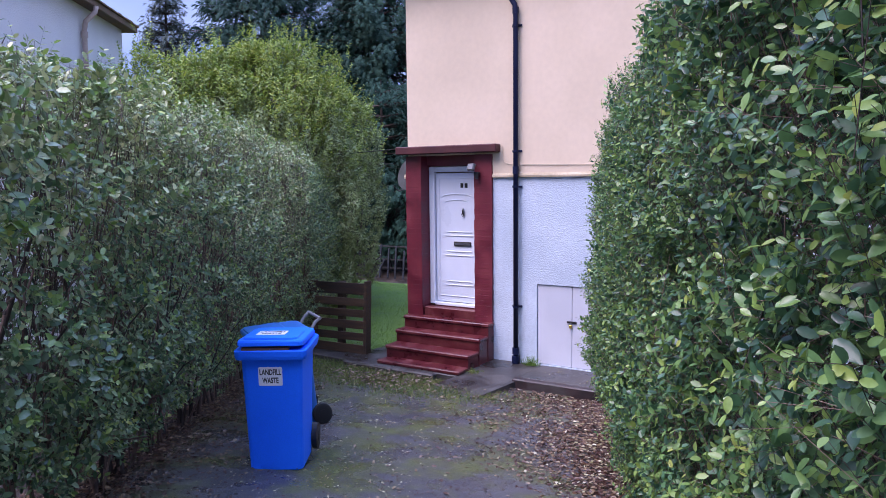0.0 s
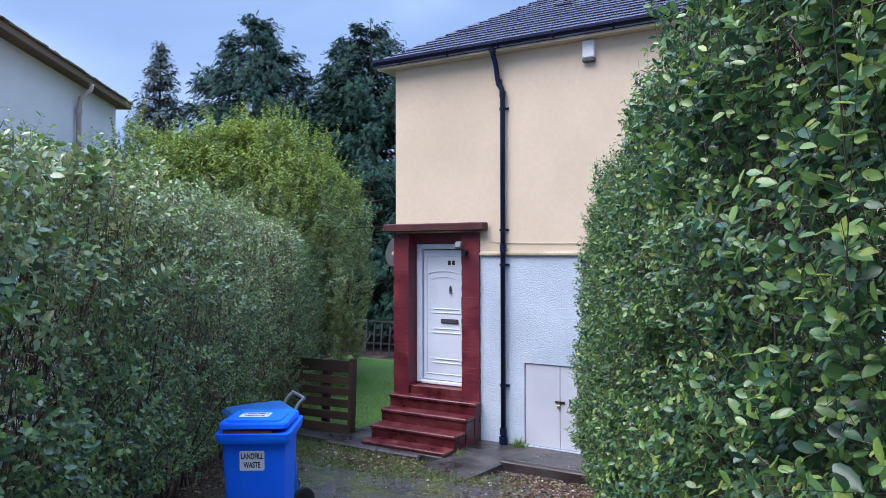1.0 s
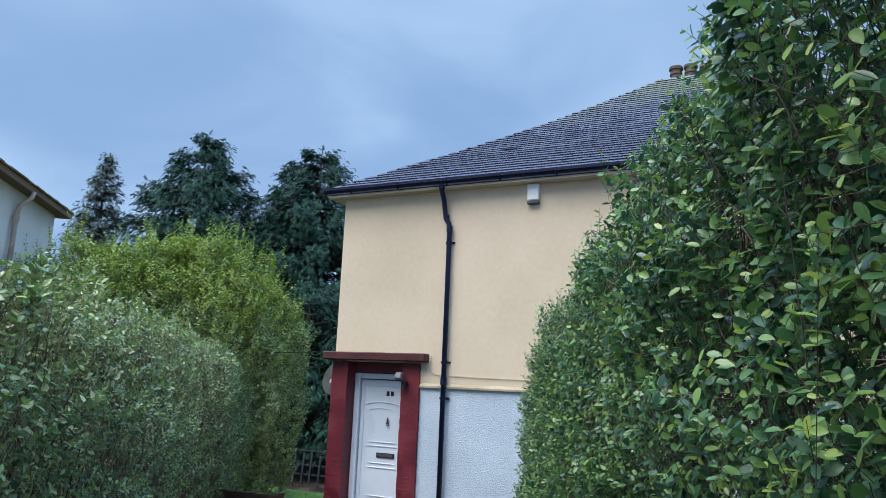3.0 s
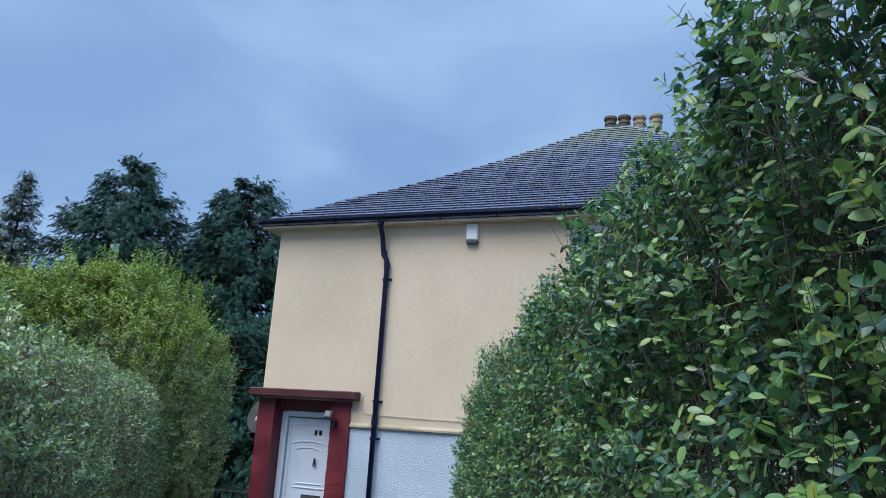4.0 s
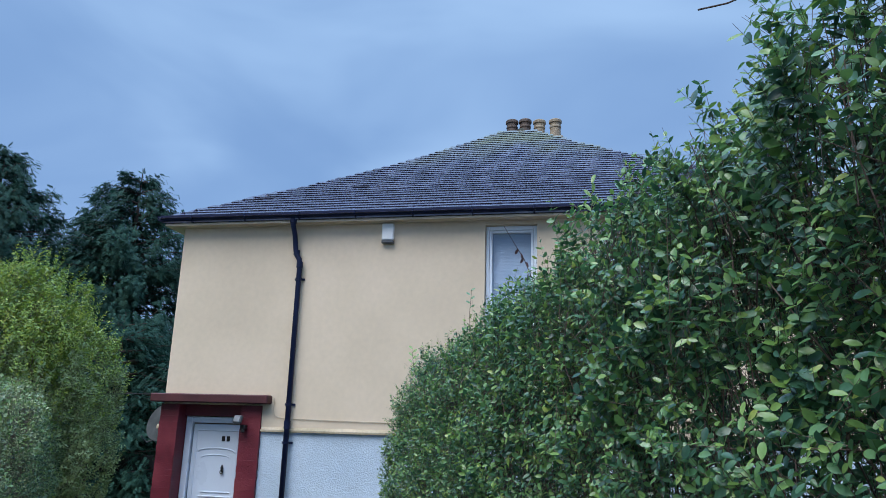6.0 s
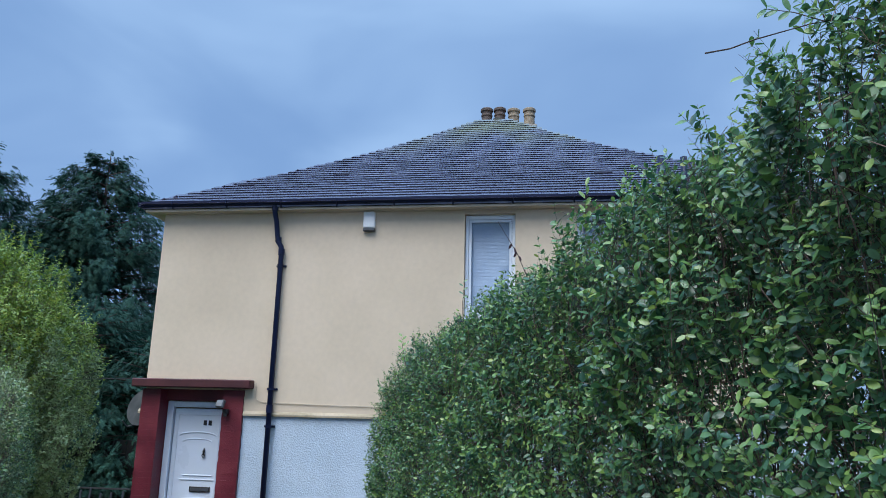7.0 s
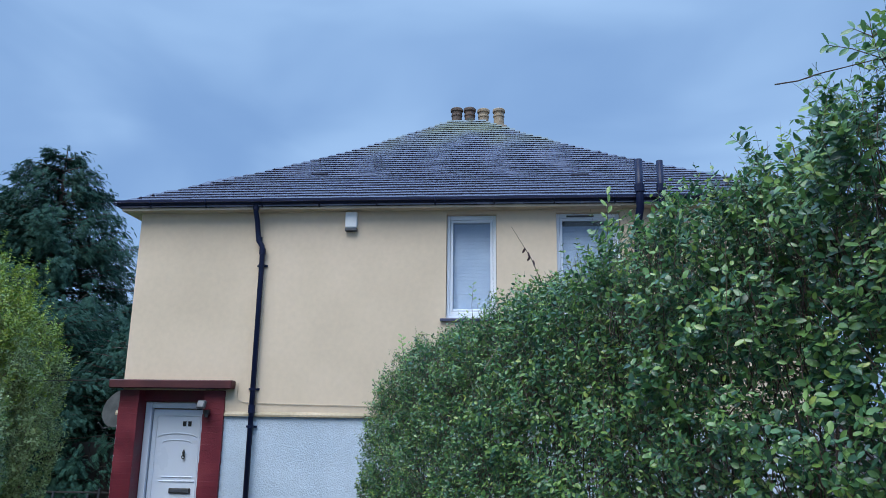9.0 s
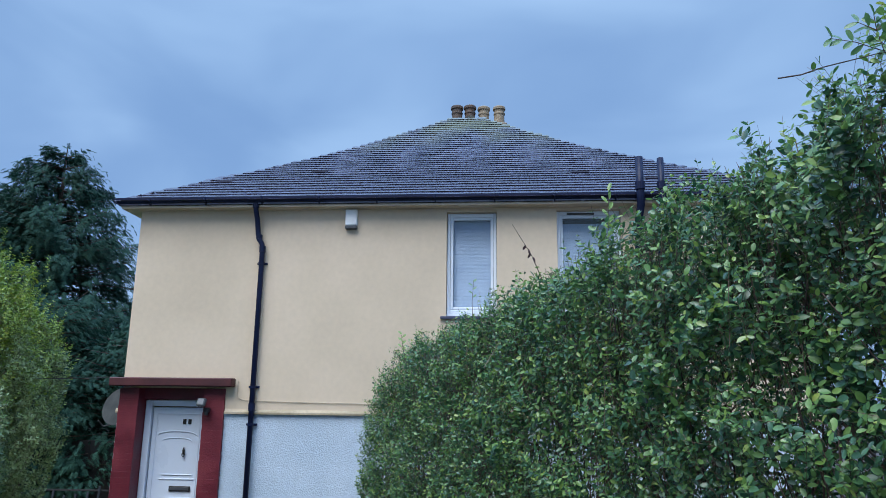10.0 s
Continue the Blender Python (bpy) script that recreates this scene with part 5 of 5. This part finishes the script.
RA, RB = (0.315, 0.28), (-2.52, 7.11)
right_hedge = hedge("privet_hedge", "tall dense green privet hedge, clipped, with loose shoots on top", RA, RB, 1.35, 2.83, (0.0, 1.5), (0.42, -1), 1.3, 520, 0.0325, True, far_leaf=1.0, near_rise=0.2, gaps=0.55, back=1.0, q_max=0.98, near_dense=1.2, near_in=0.065, bare_twigs=90, young=0.82,
                    near_part=lambda p: (p[:, 1] > 0.6) & (p[:, 1] < 2.2) & (p[:, 2] > 1.6) & (p[:, 0] < 0.25 - 0.4 * p[:, 1] + 0.3), extra_top=16, slope=0.042)
LA, LB, LC = (-1.93, 0.4), (-6.77, 7.6), (-10.9, 13.75)
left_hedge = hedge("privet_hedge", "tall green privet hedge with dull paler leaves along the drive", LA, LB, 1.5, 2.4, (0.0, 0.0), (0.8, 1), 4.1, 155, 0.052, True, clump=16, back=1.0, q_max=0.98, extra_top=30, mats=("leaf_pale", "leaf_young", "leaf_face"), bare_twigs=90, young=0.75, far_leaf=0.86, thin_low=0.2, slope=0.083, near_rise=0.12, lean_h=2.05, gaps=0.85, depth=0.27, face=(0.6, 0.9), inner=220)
hedge_end = hedge("privet_hedge", "end of the pale-leaved privet hedge beside the wooden pallet", LB, LC, 1.4, 3.05, (0.0, 0.3), (0.4, 1), 2.7, 150, 0.044, True, extra_top=10, mats=("leaf_face", "leaf_young", "leaf_face"), bare_twigs=20, young=0.8, slope=-0.08)


def long_twig(name, label, pts, r, leaves, leaf, mat_, sides=()):
    ob = thing(name, label, "twig")
    bm = bmesh.new()
    tube(bm, pts, [r * (1 - 0.6 * i / (len(pts) - 1)) for i in range(len(pts))], 6)
    part("stem", bm, M["bark"], ob)
    for line in sides:
        bm = bmesh.new()
        tube(bm, line, [r * (0.65 - 0.3 * i / (len(line) - 1)) for i in range(len(line))], 5)
        part("side_stem", bm, M["bark"], ob)
    for p, d, nrm in leaves:
        v, t = place_all(OVAL_V, OVAL_T, np.array([p]), np.array([d]), np.array([nrm]), np.array([leaf]), np.array([leaf * 0.42]))
        finish("leaf", tri_mesh("leaf", v, t), mat_, ob)
    return ob


long_twig("bare_twig", "thin bare dark twig reaching out of the hedge top", [(-0.184, 1.217, 3.454), (-0.13, 1.21, 3.459), (-0.08, 1.2, 3.473), (-0.02, 1.185, 3.482), (0.04, 1.18, 3.495), (0.12, 1.17, 3.5), (0.3, 1.2, 3.45), (0.45, 1.3, 3.3)], 0.002, [], 0.03, M["leaf_young"])
stem_main = [np.array(p) for p in ((0.1, 1.28, 3.2), (0.094, 1.24, 3.378), (0.072, 1.23, 3.46), (0.052, 1.23, 3.524), (0.036, 1.225, 3.6), (0.031, 1.22, 3.66))]
side_stems = [[(0.054, 1.23, 3.52), (-0.03, 1.22, 3.552), (-0.105, 1.215, 3.566)], [(0.056, 1.23, 3.51), (0.11, 1.235, 3.53), (0.17, 1.24, 3.525)], [(0.035, 1.225, 3.6), (-0.02, 1.22, 3.63)], [(0.036, 1.225, 3.6), (0.08, 1.23, 3.645)]]
shift = np.array((0.03, 0.0, 0.0))
sprig_base = np.array((0.1, 1.28, 3.3))
stem_main = [sprig_base + (p - stem_main[0]) * (0.85, 0.85, 0.72) + shift for p in stem_main]
side_stems = [[tuple(sprig_base + (np.array(p) - (0.1, 1.28, 3.2)) * (0.85, 0.85, 0.72) + shift) for p in line] for line in side_stems]
sprig_leaves = []
for line, count in ((stem_main[3:], 4), (side_stems[0], 5), (side_stems[1], 4), (side_stems[2], 2), (side_stems[3], 2)):
    line = [np.array(p) for p in line]
    for i in range(count):
        f = (i + 0.8) / count * (len(line) - 1)
        j = min(int(f), len(line) - 2)
        along = unit(line[j + 1] - line[j])
        p = line[j] + (line[j + 1] - line[j]) * min(1.0, f - j)
        across = np.cross(along, np.array((0.0, -1.0, 0.0)))
        for sg in (1, -1):
            d = along * rng.uniform(0.5, 1.0) + across * sg * rng.uniform(0.6, 1.0) + np.array((0, rng.normal(0, 0.35), 0.1))
            sprig_leaves.append((p, d, np.array((rng.normal(0, 0.3), -0.8, rng.uniform(0.1, 0.8)))))
long_twig("leafy_sprig", "branching leafy privet sprig standing above the hedge top", stem_main, 0.0024, sprig_leaves, 0.037, M["leaf"], side_stems)
long_twig("leafy_sprig", "upright pale shoot with few leaves standing clear of the hedge", [(-0.36, 2.8, 3.2), (-0.37, 2.82, 3.45), (-0.36, 2.82, 3.66)], 0.003,
          [((-0.367, 2.82, 3.44 + 0.032 * i), (0.5 * (-1) ** i, 0.1, 0.8), (0.3, -0.8, 0.3)) for i in range(6)] + [((-0.36, 2.82, 3.62), (0.15, 0.0, 1.0), (0.6, -0.7, 0.1)), ((-0.36, 2.82, 3.66), (0.2, 0.1, 0.9), (-0.5, -0.8, 0.1))], 0.05, M["leaf_young"])
long_twig("leafy_sprig", "thin shoot with a few small leaves over the hedge shoulder", [(-1.05, 4.0, 3.1), (-1.06, 4.01, 3.3), (-1.05, 4.01, 3.44)], 0.0025,
          [((-1.057, 4.01, 3.33 + 0.025 * i), (0.6 * (-1) ** i, 0.1, 0.5), (0.2, -0.7, 0.6)) for i in range(5)], 0.035, M["leaf"])
long_twig("withered_sprig", "bare twig with withered purple leaves above the hedge", [(-0.62, 3.5, 3.3), (-0.7, 3.52, 3.5), (-0.81, 3.53, 3.69)], 0.003,
          [((-0.69 - 0.014 * i, 3.52, 3.49 + 0.024 * i), (0.3 * (-1) ** i - 0.1, -0.1, -0.8), (0.5, -0.8, 0.1)) for i in range(4)], 0.036, M["withered"])
long_twig("leafy_sprig", "small tuft of shoots at the hedge shoulder", [(-1.62, 5.1, 2.98), (-1.66, 5.15, 3.12), (-1.67, 5.15, 3.2)], 0.003,
          [((-1.665, 5.15, 3.08 + 0.025 * i), (0.6 * (-1) ** i, 0.1, 0.6), (0.2, -0.8, 0.5)) for i in range(6)], 0.045, M["leaf_young"])

# ---- yellow-green shrub at the end of the drive ----
def shrub(name, label, lobes, count, leaf, mats, split):
    ob = thing(name, label, "shrub")
    tw, hi_l, lo_l = [], [], []
    for cx, cy, r0, z0, z1, share in lobes:
        k = int(count * share)
        f, a = rng.random(k) ** 0.9, rng.uniform(0, 2 * math.pi, k)
        prof = np.where(f < 0.58, 0.74 + 0.26 * np.sin(f / 0.58 * math.pi / 2), np.sqrt(np.maximum(1 - (np.maximum(f - 0.58, 0) / 0.43) ** 1.9, 0.02)))
        P = np.column_stack([cx + r0 * prof * np.cos(a), cy + r0 * prof * np.sin(a), z0 + (z1 - z0) * f])
        inward = rng.random(k) < 0.3
        P[inward] -= (P[inward] - np.array((cx, cy, 0)) * (1, 1, 0) - P[inward] * (0, 0, 1)) * 0.35
        N = unit(np.column_stack([np.cos(a) * prof, np.sin(a) * prof, 0.15 + 1.6 * np.maximum(f - 0.45, 0)]))
        P = P + N * (0.09 * wobble(P[:, 0], P[:, 1], P[:, 2], 2.2))[:, None]
        centres = P[rng.permutation(k)[:int(k * 0.035)]]
        near, edge, away = clumps(P, centres)
        P = P + N * (rng.normal(0, 0.06, len(centres))[near] + 0.16 * (0.4 - edge ** 1.5))[:, None]
        t, old, yng = leafy_shoots(P, N, rng.uniform(0.2, 0.4, k), 6, leaf, 2.0, seed_dir=0.7, up=0.5, spread=0.35, bias=away * 1.5)
        spike = f > 0.5
        ks = int(spike.sum() * 0.26)
        Ps = P[spike][:ks] + (UP * 0.75 + N[spike][:ks] * 0.6) * (rng.random(ks) ** 2 * 0.3 + 0.03)[:, None]
        ts, olds, _ = leafy_shoots(Ps, N[spike][:ks], rng.uniform(0.3, 0.5, ks), 9, leaf * 0.85, 2.0, seed_dir=0.45, up=0.9, spread=0.18)
        hi_l.append(olds)
        tw.append(rods(t[0], t[1], np.full(k, 0.0022), np.full(k, 0.001)))
        zsplit = split + 0.4 * wobble(old[0][:, 0], old[0][:, 1], old[0][:, 2], 1.1)
        up = old[0][:, 2] > zsplit
        hi_l.append(tuple(q[up] for q in old))
        lo_l.append(tuple(q[~up] for q in old))
    stuff("twig_growth", *merge(tw), M["bark"], ob)
    stems = []
    def inside(p):
        return any(math.hypot(p[0] - lb[0], p[1] - lb[1]) < 0.7 * lb[2] and p[2] < lb[4] - 0.5 for lb in lobes)

    for cx, cy, r0, z0, z1, share in lobes:
        for i in range(10):
            a = rng.uniform(0, 6.28)
            p = np.array((cx + 0.3 * math.cos(a), cy + 0.3 * math.sin(a), float(ground_z(cx, cy)) - 0.05))
            stems.append((p, unit(UP + 0.3 * np.array((math.cos(a), math.sin(a), 0))), (z1 - z0) * 0.65, 0.03))
    stuff("branchwork", *branch_work(stems, 3, 0.4, inside), M["bark"], ob, "brown woody stems")
    for nm, sets, mt in (("crown", hi_l, mats[0]), ("lower_foliage", lo_l, mats[1])):
        v, t = place_all(SMALL_V, SMALL_T, *tuple(np.concatenate([q[i] for q in sets]) for i in range(5)))
        stuff(nm, v, t, mt, ob)
    return ob


shrub("privet_shrub", "large rounded yellow-green shrub rising over the hedge", [(-9.3, 9.5, 1.4, 0.0, 5.0, 0.45), (-9.6, 11.2, 1.15, 0.3, 4.6, 0.35), (-10.4, 8.2, 1.3, 0.2, 4.7, 0.3), (-9.9, 8.9, 1.3, 0.2, 4.95, 0.3)], 9500, 0.066, (M["leaf_bush"], M["leaf_bush_low"]), 3.55)
shrub("garden_shrub", "dull green shrub between hedge and conifers", [(-11.6, 8.0, 1.2, 0.2, 4.5, 0.6), (-12.2, 8.9, 1.2, 0.2, 4.2, 0.4)], 3000, 0.06, (M["leaf_bush_low"], M["leaf_bush_low"]), 3.0)

# ---- conifers ----
fv, ft = [(-0.012, 0, 0), (0.012, 0, 0), (0, 1.0, -0.22)], [(0, 1, 2)]
for j in range(6):
    y = 0.08 + 0.145 * j
    ln = 0.42 * (1 - 0.55 * abs(y - 0.35))
    for sg in (-1, 1):
        b = len(fv)
        fv += [(0, y - 0.07, -0.2 * y * y), (0, y + 0.07, -0.2 * y * y), (sg * ln, y + 0.22, -0.2 * y * y - 0.1)]
        ft += [(b, b + 2, b + 1)]
FROND_V, FROND_T = np.array(fv), np.array(ft)


def conifer(name, label, base, height, radius, mat_, whorl=0.36, limbs=9, per=20, start=0.06, frond=0.36, power=0.75, lean=(0, 0), thin=1.0):
    ob = thing(name, label, "conifer", (0, 0, 0), group="conifers behind the lawn")
    bx, by, bz0 = base
    top = np.array((bx + lean[0], by + lean[1], bz0 + height))
    bm = bmesh.new()
    tube(bm, [(bx, by, bz0 - 0.1), (bx + lean[0] * 0.3, by + lean[1] * 0.3, bz0 + height * 0.5), tuple(top)], [radius * 0.06, radius * 0.03, 0.01], 9)
    part("trunk", bm, M["trunk"], ob)
    A, B, P, D, N, S = [], [], [], [], [], []
    h = start * height
    while h < height * 0.985:
        f = h / height
        axis = np.array((bx + lean[0] * f ** 1.5, by + lean[1] * f ** 1.5, bz0 + h))
        for k in range(limbs if f < 0.9 else 8):
            a = rng.uniform(0, 2 * math.pi)
            ln = radius * max(0.02, 1 - f) ** power * rng.uniform(0.7, 1.06) * (1 + 0.12 * math.sin(3 * a + 5 * f))
            out = np.array((math.cos(a), math.sin(a), 0.0))
            tip = axis + out * ln + UP * (ln * rng.uniform(-0.12, 0.16) + 0.1)
            A.append(axis)
            B.append(tip)
            m = max(3, int(per * (0.45 + 0.55 * (1 - f)) * thin))
            t = 1 - rng.random(m) ** 1.5 * 0.72
            p = axis + (tip - axis) * t[:, None] - UP * (0.12 * t ** 2 * ln * 0.3)[:, None] + rng.normal(0, 1, (m, 3)) * np.array((0.08 + 0.04 * ln, 0.08 + 0.04 * ln, 0.09 + 0.03 * ln))
            P.append(p)
            D.append(unit(out * 0.9 - UP * rng.uniform(0.0, 1.0, m)[:, None] + rng.normal(0, 0.32, (m, 3))))
            N.append(unit(UP * 0.6 + out * 0.8 + rng.normal(0, 0.2, (m, 3))))
            S.append(frond * rng.uniform(0.6, 1.15, m) * (0.55 + 0.45 * (1 - f)))
        h += whorl * rng.uniform(0.8, 1.2)
    # drooping leader
    m = 14
    P.append(top[None] - UP * (np.linspace(0, 0.9, m))[:, None] + rng.normal(0, 0.05, (m, 3)))
    D.append(unit(rng.normal(0, 0.7, (m, 3)) + UP * 0.5))
    N.append(unit(rng.normal(0, 1, (m, 3))))
    S.append(np.full(m, frond * 0.6))
    A, B = np.array(A), np.array(B)
    stuff("limb_growth", *rods(A, B, np.full(len(A), 0.035), np.full(len(A), 0.008)), M["trunk"], ob)
    S = np.concatenate(S)
    v, t = place_all(FROND_V, FROND_T, np.concatenate(P), np.concatenate(D), np.concatenate(N), S, S * 0.9)
    stuff("crown", v, t, mat_, ob)
    return ob


conifer("conifer_tree", "tall dark blue-green conifer with drooping fronds beside the house", (-15.9, 21.7, -0.1), 11.5, 6.0, M["conifer"], per=125, limbs=14, power=0.66, frond=0.38, start=0.2)
conifer("conifer_tree", "broad dark conifer with uneven crown behind the shrub", (-19.6, 19.4, -0.1), 11.6, 6.3, M["conifer"], per=125, limbs=14, power=0.68, frond=0.38, start=0.2)
conifer("conifer_tree", "broad dark conifer filling the gap behind the lawn", (-18.0, 22.6, -0.1), 10.0, 5.6, M["conifer"], per=80, limbs=12, power=0.6, frond=0.38)
conifer("conifer_tree", "thin grey-green conifer with drooping leader", (-21.3, 16.3, -0.1), 10.1, 2.5, M["conifer_far"], whorl=0.3, limbs=9, per=70, power=0.8, frond=0.24, lean=(0.2, 0.1))
conifer("conifer_tree", "low drooping conifer over the back fence", (-12.7, 17.3, -0.1), 5.6, 2.9, M["conifer"], per=110, limbs=12, power=0.4, start=0.17, frond=0.27)
conifer("conifer_tree", "low drooping conifer in the corner of the garden", (-10.6, 18.2, -0.1), 5.2, 2.8, M["conifer"], per=90, limbs=12, power=0.4, start=0.16, frond=0.27)

# ---- fallen leaves, weeds and grass ----
def scatter_leaves(name, label, x, y, size, z0=0.004, lift=0.012, mat_="litter", level=None):
    k = len(x)
    P = np.column_stack([x, y, (ground_z(x, y) if level is None else level) + z0 + rng.uniform(0, lift, k)])
    a = rng.uniform(0, 2 * math.pi, k)
    D = np.column_stack([np.cos(a), np.sin(a), rng.normal(0, 0.15, k)])
    N = unit(UP + rng.normal(0, 0.28, (k, 3)))
    s = size * rng.uniform(0.55, 1.25, k)
    v, t = place_all(LEAF_V * (1, 1, 2.0), LEAF_T, P, D, N, s, s * rng.uniform(0.4, 0.65, k))
    return tagged(finish(name, tri_mesh(name, v, t), M[mat_]), label, "leaf litter", kind="stuff")


k = 15000
yy = rng.uniform(0.5, 7.8, k)
edge = np.array([drive_edges(v)[1] for v in yy])
scatter_leaves("leaf_litter", "brown and pale fallen leaves along the foot of the hedge", edge + 0.42 - np.abs(rng.normal(0, 0.68, k)), yy, 0.042)
k = 9000
yy = rng.uniform(1.5, 8.0, k)
edge = np.array([drive_edges(v)[0] for v in yy])
scatter_leaves("leaf_litter", "dull fallen leaves along the shaded hedge foot", edge + np.abs(rng.normal(0, 0.5, k)) - 0.45, yy, 0.04)
k = 3600
yy = rng.uniform(1.5, 7.6, k)
ed = np.array([drive_edges(v) for v in yy])
scatter_leaves("scattered_leaves", "few pale wet leaves scattered over the tarmac", ed[:, 0] + rng.random(k) * (ed[:, 1] - ed[:, 0]), yy, 0.028, lift=0.006)

k = 1500
yy = rng.uniform(1.5, 7.6, k)
ed = np.array([drive_edges(v) for v in yy])
scatter_leaves("scattered_leaves", "small pale yellowish leaves dotted over the wet tarmac", ed[:, 0] + (0.15 + 0.85 * rng.random(k)) * (ed[:, 1] - ed[:, 0]), yy, 0.024, lift=0.008, mat_="pale_litter")
k = 650
yy = rng.uniform(0.8, 7.7, k)
edge = np.array([drive_edges(v)[1] for v in yy])
scatter_leaves("leaf_litter", "pale dry leaves among the brown ones under the hedge", edge + 0.35 - np.abs(rng.normal(0, 0.5, k)), yy, 0.038, z0=0.012, mat_="pale_litter")
k = 130
scatter_leaves("path_leaves", "few small leaves lying on the concrete path", rng.uniform(-3.6, 0.5, k), rng.uniform(8.0, 8.6, k), 0.026, z0=0.006, lift=0.004, mat_="pale_litter", level=0.0)

BLADE_V = np.array([(-0.5, 0, 0), (0.5, 0, 0), (0.3, 0.55, 0.06), (-0.3, 0.55, 0.06), (0, 1.0, 0.22)])
BLADE_T = np.array([(0, 1, 2), (0, 2, 3), (3, 2, 4)])


def blades(name, label, x, y, z, height, width, mat_, category, lean=0.35):
    k = len(x)
    P = np.column_stack([x, y, z])
    D = unit(UP + rng.normal(0, lean, (k, 3)))
    N = unit(rng.normal(0, 1, (k, 3)) * (1, 1, 0.2))
    s = height * rng.uniform(0.5, 1.2, k)
    v, t = place_all(BLADE_V, BLADE_T, P, D, N, s, np.full(k, width))
    return tagged(finish(name, tri_mesh(name, v, t), mat_), label, category, kind="stuff")


k = 42000
x, y = rng.uniform(-13.5, -5.98, k), 8.4 + 5.6 * rng.random(k) ** 1.3
blades("lawn_grass", "short wet green grass of the lawn", x, y, np.full(k, -0.03) + 0.015, 0.034, 0.006, M["grass"], "grass")
k = 15000
cx, cy = rng.normal(-5.3, 0.7, k), rng.normal(7.15, 0.32, k)
blades("verge_weeds", "straggly grass and weeds against the kerb", cx, np.minimum(cy, 7.53), ground_z(cx, np.minimum(cy, 7.53)), 0.065, 0.008, M["weed"], "weeds", 0.6)
k = 1500
cx, cy = rng.normal(-6.45, 0.3, k), rng.normal(7.35, 0.22, k)
blades("verge_weeds", "grass tufts at the foot of the pallet", cx, cy, ground_z(cx, cy), 0.1, 0.007, M["weed"], "weeds", 0.55)
k = 130
cx, cy = rng.normal(-3.85, 0.05, k), np.minimum(rng.normal(8.58, 0.03, k), 8.63)
blades("grass_tuft", "small green grass tuft against the wall", cx, cy, np.zeros(k), 0.14, 0.006, M["grass"], "grass", 0.5)
k = 90
cx, cy = rng.normal(-4.38, 0.05, k), rng.normal(7.95, 0.05, k)
blades("grass_tuft", "small weed beside the steps", cx, cy, np.full(k, -0.02), 0.07, 0.008, M["weed"], "weeds", 0.7)
k = 900
cx, cy = rng.normal(-5.3, 0.6, k), np.minimum(rng.normal(7.1, 0.3, k), 7.5)
scatter_leaves("leaf_litter", "brown fallen leaves caught in the weeds by the kerb", cx, cy, 0.045, z0=0.02, lift=0.05)

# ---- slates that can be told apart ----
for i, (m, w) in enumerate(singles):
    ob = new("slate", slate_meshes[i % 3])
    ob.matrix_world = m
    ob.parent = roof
